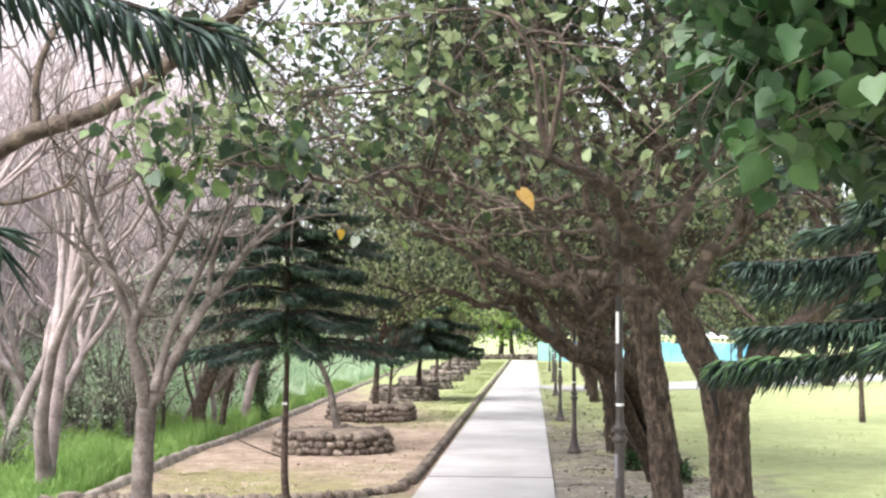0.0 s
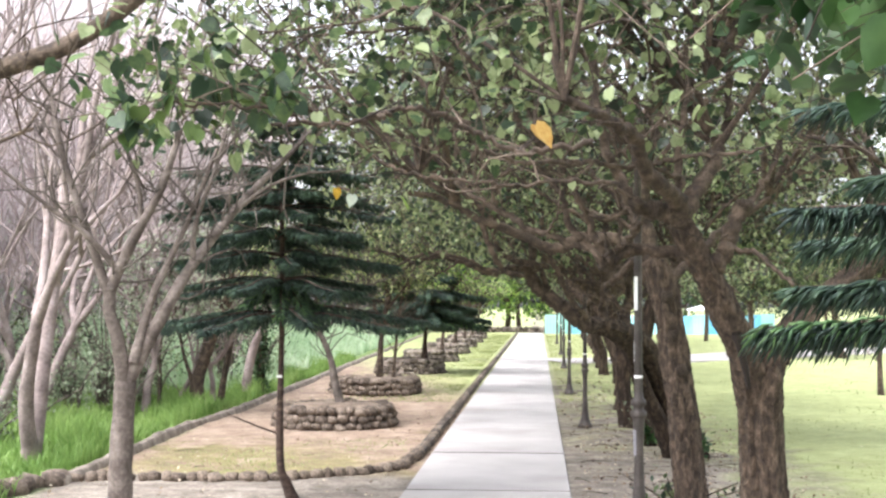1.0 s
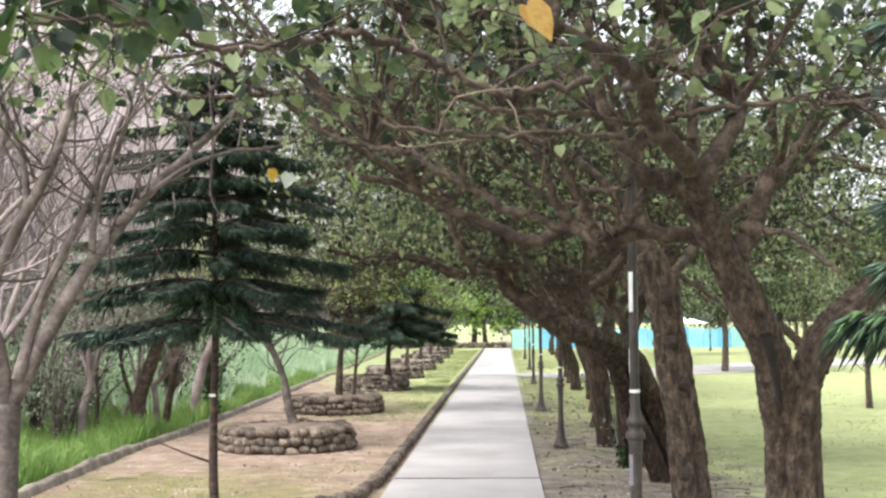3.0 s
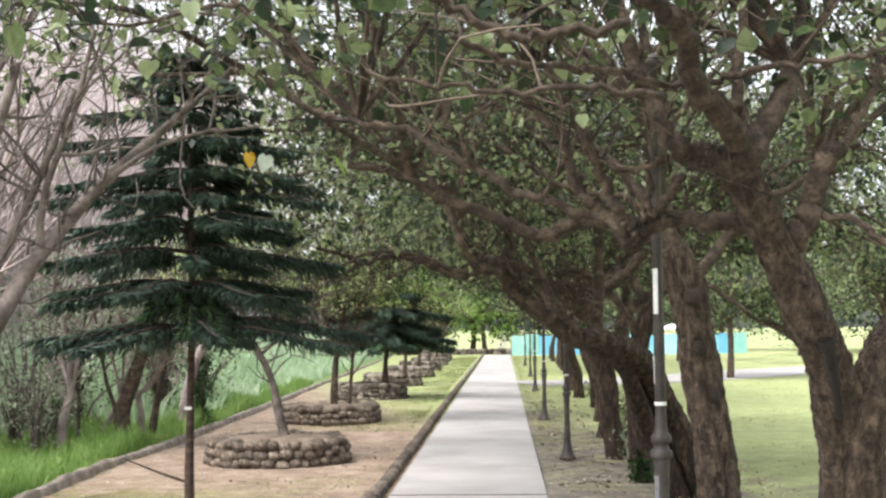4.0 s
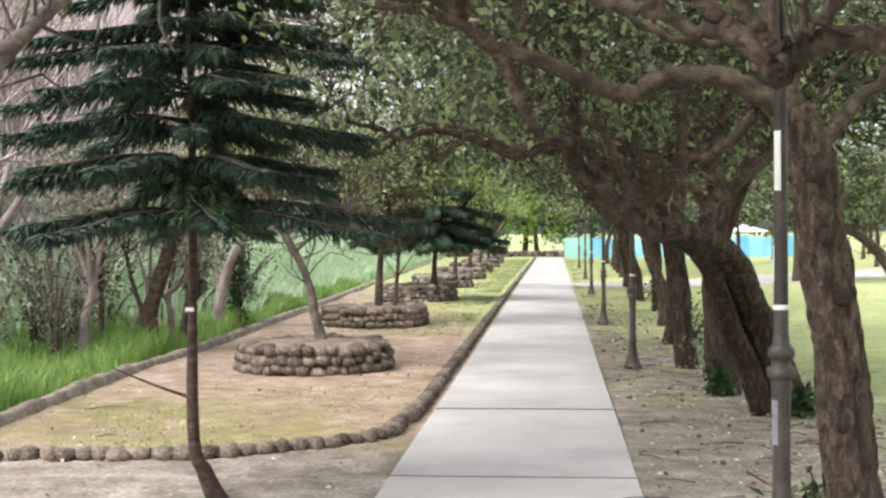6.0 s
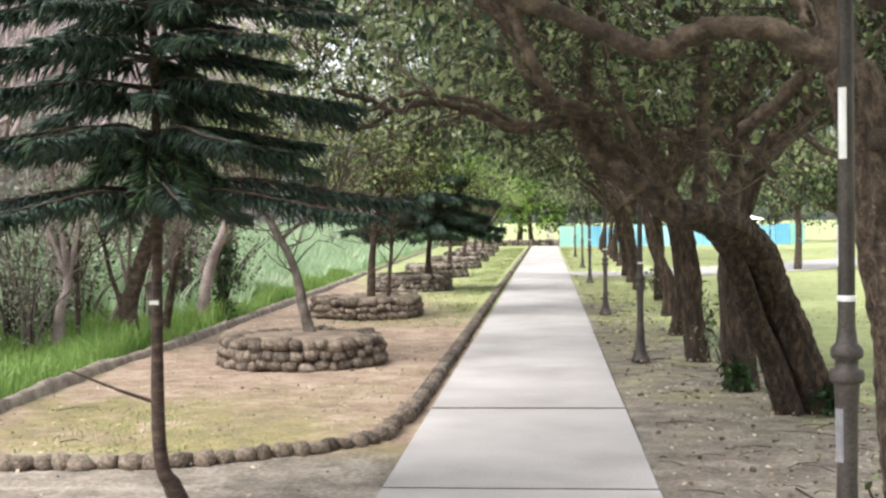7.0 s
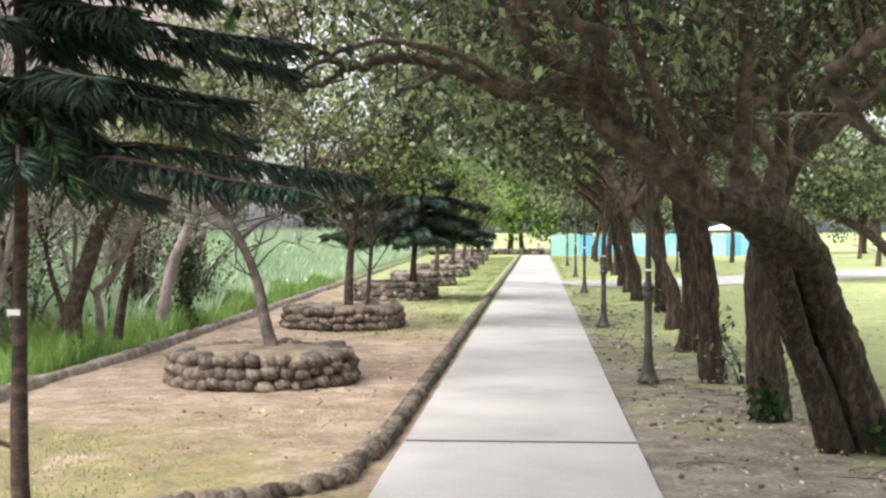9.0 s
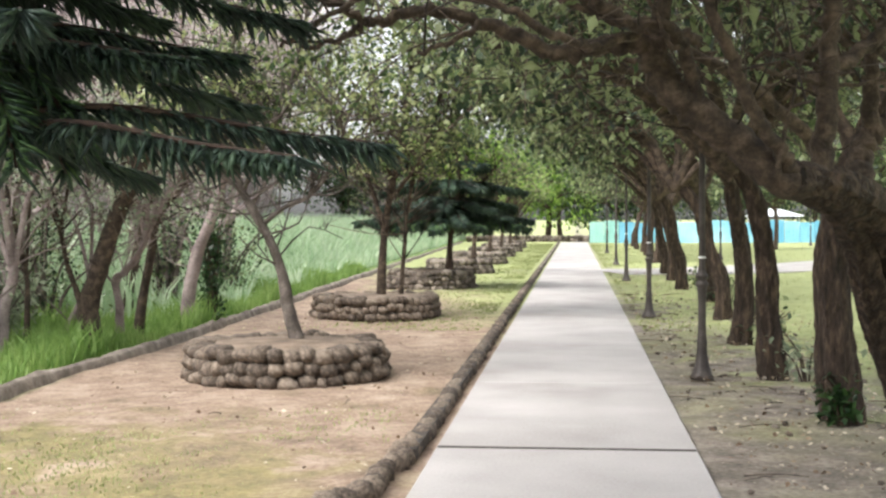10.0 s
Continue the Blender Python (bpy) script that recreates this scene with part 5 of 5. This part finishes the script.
kerbside(-5.63, 20.8, [(0, 0, -0.05), (0.01, 0, 0.47), (0, 0, 0.89), (-0.15, 0, 1.5)], 0.045, M_LIMB, 96)
kerbside(-6.4, 25.8, [(0, 0, -0.05), (0.12, 0, 0.7), (0.3, 0, 1.5), (0.6, 0, 2.3)], 0.1, M_LIMB, 99)


# ---- shrubs and ground plants ----
def shrub(name, at, size, n, leaf, material, seed, label, stems=6, group="", narrow=0.7):
    """A loose heap of leafy stems."""
    rng = np.random.default_rng(seed)
    ob = thing(name, label, "shrub", at, group)
    g = Geo()
    ends = []
    for _ in range(stems):
        e = np.array((rng.normal(0, size[0] * 0.4), rng.normal(0, size[1] * 0.4), size[2] * rng.uniform(0.5, 1)))
        c = spline([(e[0] * 0.1, e[1] * 0.1, -0.03), e * (0.35, 0.35, 0.55), e], 4)
        g.tube(c, 0.02 * size[2], 0.006, 5)
        ends.append(c)
    tagged(g.ob("stems", M_PALE if group else M_LIMB, ob), kind="stuff")
    k = rng.integers(0, stems, n)
    t = rng.uniform(0.25, 1, n)
    p = np.array([ends[i][int(u * (len(ends[i]) - 1))] for i, u in zip(k, t)]) + rng.normal(0, 1, (n, 3)) * np.array(size) * 0.16
    p[:, 2] = np.abs(p[:, 2])
    tagged(leaves("leaves", p, rng.normal(0, 1, (n, 3)) + np.array((0, 0, -0.2)), leaf * rng.uniform(0.6, 1.3, n), material, ob, rng, False, narrow=narrow * 1.4), kind="stuff")
    return ob


shrub("ground_plant", (1.85, 16.95, -0.03), (0.36, 0.25, 0.36), 120, 0.09, M_DARKLEAF, 1, "low broad-leaved dark green plant at a trunk's foot", 7)
shrub("ground_plant", (2.35, 15.55, -0.03), (0.36, 0.25, 0.35), 120, 0.09, M_DARKLEAF, 2, "ivy-like green plant round a trunk's foot", 7)
shrub("ground_plant", (1.6, 11.1, -0.03), (0.5, 0.4, 0.45), 110, 0.09, M_LEAF, 3, "low green plant at a trunk's foot", 6)
shrub("ground_plant", (2.05, 19.3, -0.03), (0.6, 0.4, 0.5), 90, 0.09, M_GREYLEAF, 5, "dry grey-green plant at a trunk's foot", 6)
for i, (x, y) in enumerate(((2.15, 22.4), (2.5, 26.0), (2.6, 29.6), (2.5, 33.4))):
    shrub("ground_plant", (x, y, -0.03), (0.6, 0.5, 0.5), 90, 0.1, M_LEAF, 6 + i, "low green plant at a trunk's foot", 6)
for i, (x, y, h) in enumerate(((-6.4, 16.2, 0.8), (-6.6, 18.0, 1.1), (-6.0, 20.2, 1.3), (-6.9, 21.8, 1.7))):
    shrub("shrub", (x, y, -0.03), (0.8, 0.8, h), 480, 0.055, M_GREYLEAF, 40 + i, "loose grey-green shrub with pale stems beyond the kerb", 16, "kerbside shrubs")
shrub("shrub", (-4.95, 25.3, -0.03), (0.5, 0.5, 1.7), 1500, 0.075, M_DARKLEAF, 31, "dense dark green bush behind a pale trunk at the kerb", 12)
for i, (x, y, s, h, m) in enumerate(((-6.6, 19.6, 1.0, 1.5, M_GREYLEAF), (-6.3, 21.6, 0.8, 1.3, M_GREYLEAF), (-7.6, 24.0, 1.8, 2.6, M_GREYLEAF), (-5.9, 26.2, 0.9, 2.3, M_LEAF), (-6.0, 29.5, 1.2, 1.6, M_LEAF), (-7.4, 20.4, 1.5, 2.4, M_LEAF), (-8.2, 26.5, 2.0, 2.4, M_GREYLEAF), (-10.2, 24.5, 2.2, 3.0, M_GREYLEAF), (-6.5, 23.2, 1.0, 1.8, M_LEAF), (-11.5, 20.5, 2.4, 2.6, M_GREYLEAF), (-10.5, 29.5, 2.2, 2.6, M_GREYLEAF))):
    shrub("shrub", (x, y, -0.03), (s, s, h), 1200, 0.08, m, 20 + i, "loose grey-green shrub in the tall grass beyond the kerb", 14, "kerbside shrubs")

# ---- lawn trees and the far end ----
small_tree((11.0, 45.5, -0.03), [([(0, 0, -0.05), (-0.5, 0, 0.8), (-1.3, 0, 1.5), (-2.4, 0, 2.0)], 0.25, 0.15), ([(-1.3, 0, 1.5), (-1.0, 0, 2.4), (-0.4, 0, 3.4)], 0.14, 0.04), ([(-2.2, 0, 1.9), (-3.2, 0.3, 2.6), (-4.0, 0.5, 3.2)], 0.12, 0.04), ([(-1.9, 0, 1.8), (-2.2, -0.8, 2.8), (-2.0, -1.5, 3.6)], 0.1, 0.04)],
           101, M_LEAF, "leaning leafy tree on the lawn", M_LIMB, 220, 10, 0.13, 2.0, 1.1)
small_tree((7.3, 26.6, -0.03), [([(0, 0, -0.05), (-0.02, 0, 1), (0.05, 0, 2.0), (0.1, 0, 3.0)], 0.07, 0.04), ([(0.05, 0, 1.8), (0.8, 0, 2.6), (1.6, 0, 3.0)], 0.05, 0.02), ([(0.05, 0, 1.9), (-0.5, -0.3, 2.8), (-0.9, -0.4, 3.4)], 0.05, 0.02), ([(0.05, 0, 2.2), (0.2, -0.8, 3.0), (0.1, -1.4, 3.5)], 0.05, 0.02)], 102, M_LEAF, "slender leafy tree on the lawn", M_LIMB, 200, 10, 0.1, 2.35, 0.9)
for i, (x, y) in enumerate(((7.6, 44.0), (13.5, 34.0), (14, 60), (19, 52), (9.0, 66), (24, 66), (17, 75), (21, 40))):
    rng = np.random.default_rng(110 + i)
    h = 1.0 + 0.15 * rng.random()
    small_tree((x, y, -0.03), [([(0, 0, -0.05), (0.05, 0, 1.0 * h), (0.0, 0, 2.0 * h), (0.1, 0, 3.4 * h)], 0.14, 0.06), ([(0, 0, 1.7 * h), (1.2, 0.2, 2.6 * h), (2.4, 0.3, 3.0 * h)], 0.09, 0.03), ([(0, 0, 1.6 * h), (-1.2, -0.2, 2.5 * h), (-2.4, -0.3, 2.9 * h)], 0.09, 0.03),
                                ([(0, 0, 1.9 * h), (0.2, -1.0, 2.9 * h), (0.1, -2.0, 3.3 * h)], 0.08, 0.03), ([(0, 0, 2.2 * h), (0.4, 0.8, 3.4 * h), (0.6, 1.4, 4.2 * h)], 0.08, 0.03)], 110 + i, M_LEAF, "leafy shade tree standing on the lawn", M_LIMB, 170, 9, 0.17, 1.9, 1.2)


def far_tree(seed, material, label):
    return small_tree((0, 0, 0), [([(0, 0, -0.05), (0.1, 0, 1.5), (0, 0, 3.2), (0.2, 0, 5.5)], 0.22, 0.08), ([(0, 0, 2.0), (1.6, 0.2, 3.4), (3.0, 0.3, 4.2)], 0.12, 0.04), ([(0, 0, 1.8), (-1.6, -0.2, 3.2), (-3.0, -0.3, 4.0)], 0.12, 0.04),
                                  ([(0, 0, 2.6), (0.5, -1.5, 4.2), (0.4, -2.6, 5.2)], 0.1, 0.04), ([(0, 0, 2.0), (1.0, -1.2, 2.6), (2.2, -2.2, 2.6)], 0.1, 0.04), ([(0, 0, 1.8), (-1.0, -1.2, 2.4), (-2.2, -2.0, 2.3)], 0.1, 0.04)],
                      seed, material, label, M_LIMB, 200, 9, 0.26, 0.8, 1.7)


F = [far_tree(131, M_LEAF, "tall leafy tree at the park's far edge"), far_tree(132, M_DARKLEAF, "dense dark tree at the park's far edge"), far_tree(133, M_YOUNG, "bright light green tree at the footpath's far end")]
F[0].matrix_world, F[1].matrix_world, F[2].matrix_world = pose(6, 92, 0), pose(2.8, 91, 0), pose(-1.7, 89.5, 0) @ Matrix.Scale(1.15, 4)
rng = np.random.default_rng(4)
for x, y, k in ((-6, 94, 0), (11, 93, 1), (16, 94, 0), (21, 90, 1), (27, 88, 1), (33, 84, 0), (40, 80, 1), (46, 74, 0), (-11, 97, 0), (-17, 100, 1), (-24, 102, 0), (30, 74, 1), (-1, 98, 1), (24, 80, 0), (52, 66, 1), (36, 66, 0), (-32, 100, 1), (-40, 96, 0)):
    copy_thing(F[k], pose(x, y, 0, 0, 0, rng.uniform(0, 360)) @ Matrix.Scale(rng.uniform(0.9, 1.3), 4))


# ---- the blue site fence and the awning behind it ----
def fence():
    ob = thing("site_fence", "bright blue sheet-metal site fence at the lawn's far side", "fence")
    for i in range(17):
        x = 0.9 + i * 0.86
        bm = bmesh.new()
        n = 9
        rows = []
        for k in range(n):
            u = k / (n - 1)
            rows.append([bm.verts.new((x + 0.84 * u, 82.5 + (0.02 if k % 2 else 0.0), z)) for z in (-0.05, 1.2 + 0.07 * math.sin(i * 1.7))])
        for p, q in zip(rows, rows[1:]):
            bm.faces.new((p[0], q[0], q[1], p[1]))
        part("sheet", bm, M_TEAL if i in (0, 1, 16) else M_BLUE, ob)
    for i in range(9):
        bm = bmesh.new()
        bmesh.ops.create_cube(bm, size=1, matrix=Matrix.Translation((0.9 + i * 1.72, 82.58, 0.45)) @ Matrix.Diagonal((0.06, 0.06, 1.0, 1)))
        part("post", bm, M_IRON, ob)
    aw = thing("awning", "white peaked awning standing behind the blue fence", "awning")
    for x, w in ((12.0, 3.0),):
        bm = bmesh.new()
        bmesh.ops.create_cone(bm, cap_ends=True, segments=4, radius1=w * 0.75, radius2=0.1, depth=0.5, matrix=Matrix.Translation((x, 86, 1.75)) @ Matrix.Rotation(radians(45), 4, 'Z'))
        part("roof", bm, M_ROOF, aw)
        for sx in (-1, 1):
            bm = bmesh.new()
            bmesh.ops.create_cube(bm, size=1, matrix=Matrix.Translation((x + sx * w * 0.5, 86, 0.75)) @ Matrix.Diagonal((0.08, 0.08, 1.6, 1)))
            part("leg", bm, M_WHITE, aw)


fence()


def end_wall():
    """Low rubble wall across the footpath's far end."""
    rng = random.Random(8)
    mats = []
    for i in range(70):
        mats.append(pose(-6.5 + (i % 35) * 0.36 + rng.uniform(-0.05, 0.05), 86.5 + rng.uniform(-0.1, 0.1), 0.08 + 0.16 * (i // 35), rng.uniform(-20, 20), 0, rng.uniform(0, 360)) @ Matrix.Diagonal((0.5, 0.34, 0.26, 1)))
    ob = thing("rubble_wall", "low rubble stone wall at the footpath's far end", "wall", kind="structure")
    stone_heap("stones", mats, M_STONES, ob)


end_wall()


# ---- grass, turf and litter ----
def blades(name, x, y, h, w, material, label, rng, zbase=-0.04):
    n = len(x)
    a = rng.uniform(0, 6.28, n)
    d = np.stack([np.cos(a), np.sin(a), 0 * a], 1)
    lean = rng.normal(0, 0.28, (n, 2))
    b = np.stack([x, y, np.full(n, zbase)], 1)
    h, w = np.asarray(h)[:, None], np.asarray(w)[:, None]
    mid = b + np.concatenate([lean * h * 0.4, h * 0.6], 1)
    tip = b + np.concatenate([lean * h * 1.25, h * 1.0], 1)
    v = np.stack([b - d * w, b + d * w, mid + d * w * 0.7, mid - d * w * 0.7, tip], 1)
    f = np.array([(0, 1, 2), (0, 2, 3), (3, 2, 4)])[None] + (np.arange(n) * 5)[:, None, None]
    ob = link(name, np_mesh(name, v.reshape(-1, 3), f.reshape(-1, 3)), material)
    return tagged(ob, label, "grass", kind="stuff")


rng = np.random.default_rng(17)
n = 60000
y = 10 + 32 * rng.random(n) ** 1.2
edge = -4.42 - (y - 13.1) * 0.036
x = edge - rng.exponential(2.6, n)
blades("tall_grass", x, y, rng.uniform(0.08, 0.36, n) * (0.55 + 0.75 * np.sin(x * 1.3 + y * 0.7) ** 2), rng.uniform(0.006, 0.014, n), M_GRASS, "lush bright green tall grass beyond the kerb", rng)
n = 50000
y = rng.uniform(25, 100, n)
edge = -4.5 - (y - 13.1) * 0.036
x = edge - 0.3 - rng.exponential(6.5, n)
blades("reed_grass", x, y, rng.uniform(0.6, 1.75, n) * np.clip((edge - x) * 0.45, 0.3, 1), rng.uniform(0.015, 0.035, n), M_REED, "pale green reedy meadow grass", rng)
n = 16000
y = 12 + 70 * rng.random(n) ** 1.6
x = 2.9 + rng.exponential(4.5, n)
blades("turf", x, y, rng.uniform(0.006, 0.016, n) * (1 + y / 40), rng.uniform(0.004, 0.008, n) * (1 + y / 30), M_TURF, "short yellow-green lawn grass", rng)
n = 26000
y = 24 + 55 * rng.random(n) ** 1.3
x = np.where(rng.random(n) < 0.7, -1.15 - rng.exponential(0.9, n), 0.9 + rng.exponential(0.8, n))
ok = (x > -4.5)
blades("verge_turf", x[ok], y[ok], rng.uniform(0.006, 0.02, ok.sum()) * (1 + y[ok] / 40), rng.uniform(0.004, 0.008, ok.sum()) * (1 + y[ok] / 30), M_TURF, "short yellow-green grass by the footpath", rng)
n = 5000
y = rng.uniform(13.9, 17.5, n)
x = rng.normal(-2.5, 0.8, n)
ok = (x < -1.1) & (x > -4.1)
blades("sparse_grass", x[ok], y[ok], rng.uniform(0.01, 0.03, ok.sum()), rng.uniform(0.003, 0.006, ok.sum()), M_TURF, "thin dry grass on the sandy bed", rng)


def litter():
    rng = np.random.default_rng(23)
    n = 7000
    y = 9.5 + 34 * rng.random(n) ** 1.5
    x = np.where(rng.random(n) < 0.75, 0.85 + 2.4 * rng.random(n) ** 0.9, rng.uniform(-4.2, -1.0, n))
    lawn = rng.random(n) < 0.008
    x = np.where(lawn, rng.uniform(3, 9, n), x)
    c = np.stack([x, y, np.full(n, 0.004)], 1)
    w = rng.normal(0, 1, (n, 3)) * np.array((1, 1, 0.25))
    tagged(leaves("fallen_leaves", c, w, rng.uniform(0.015, 0.05, n), M_LITTER, None, rng, False, narrow=1.2), "scattered dry brown and pale fallen leaves", "fallen leaves", kind="stuff")
    mats = []
    r = random.Random(3)
    for _ in range(200):
        xx = r.uniform(0.9, 2.8)
        s = r.uniform(0.015, 0.045)
        mats.append(pose(xx, 9.5 + 22 * r.random() ** 1.5, -0.012, r.uniform(-30, 30), 0, r.uniform(0, 360)) @ Matrix.Diagonal((s * 1.3, s, s * 0.8, 1)))
    ob = stone_heap("pebbles", mats, M_STONES, None)
    tagged(ob, "small scattered pebbles and clods on the earth", "pebbles", kind="stuff")
    g = Geo()
    for _ in range(240):
        xx = r.uniform(0.9, 2.9) if r.random() < 0.93 else r.uniform(-4.0, -1.1)
        yy, a, ln = 10 + 22 * r.random() ** 1.4, r.uniform(0, 6.3), r.uniform(0.08, 0.4)
        g.tube(spline([(xx, yy, -0.008), (xx + math.cos(a) * ln * 0.5 + r.uniform(-0.03, 0.03), yy + math.sin(a) * ln * 0.5, 0.004), (xx + math.cos(a) * ln, yy + math.sin(a) * ln, -0.008)], 2), 0.005, 0.003, 4)
    tagged(g.ob("fallen_twigs", M_LIMB), "thin dry fallen twigs on the earth", "fallen twigs", kind="stuff")


litter()

# the dense pinkish brushwood behind the bare trees
rng = np.random.default_rng(29)
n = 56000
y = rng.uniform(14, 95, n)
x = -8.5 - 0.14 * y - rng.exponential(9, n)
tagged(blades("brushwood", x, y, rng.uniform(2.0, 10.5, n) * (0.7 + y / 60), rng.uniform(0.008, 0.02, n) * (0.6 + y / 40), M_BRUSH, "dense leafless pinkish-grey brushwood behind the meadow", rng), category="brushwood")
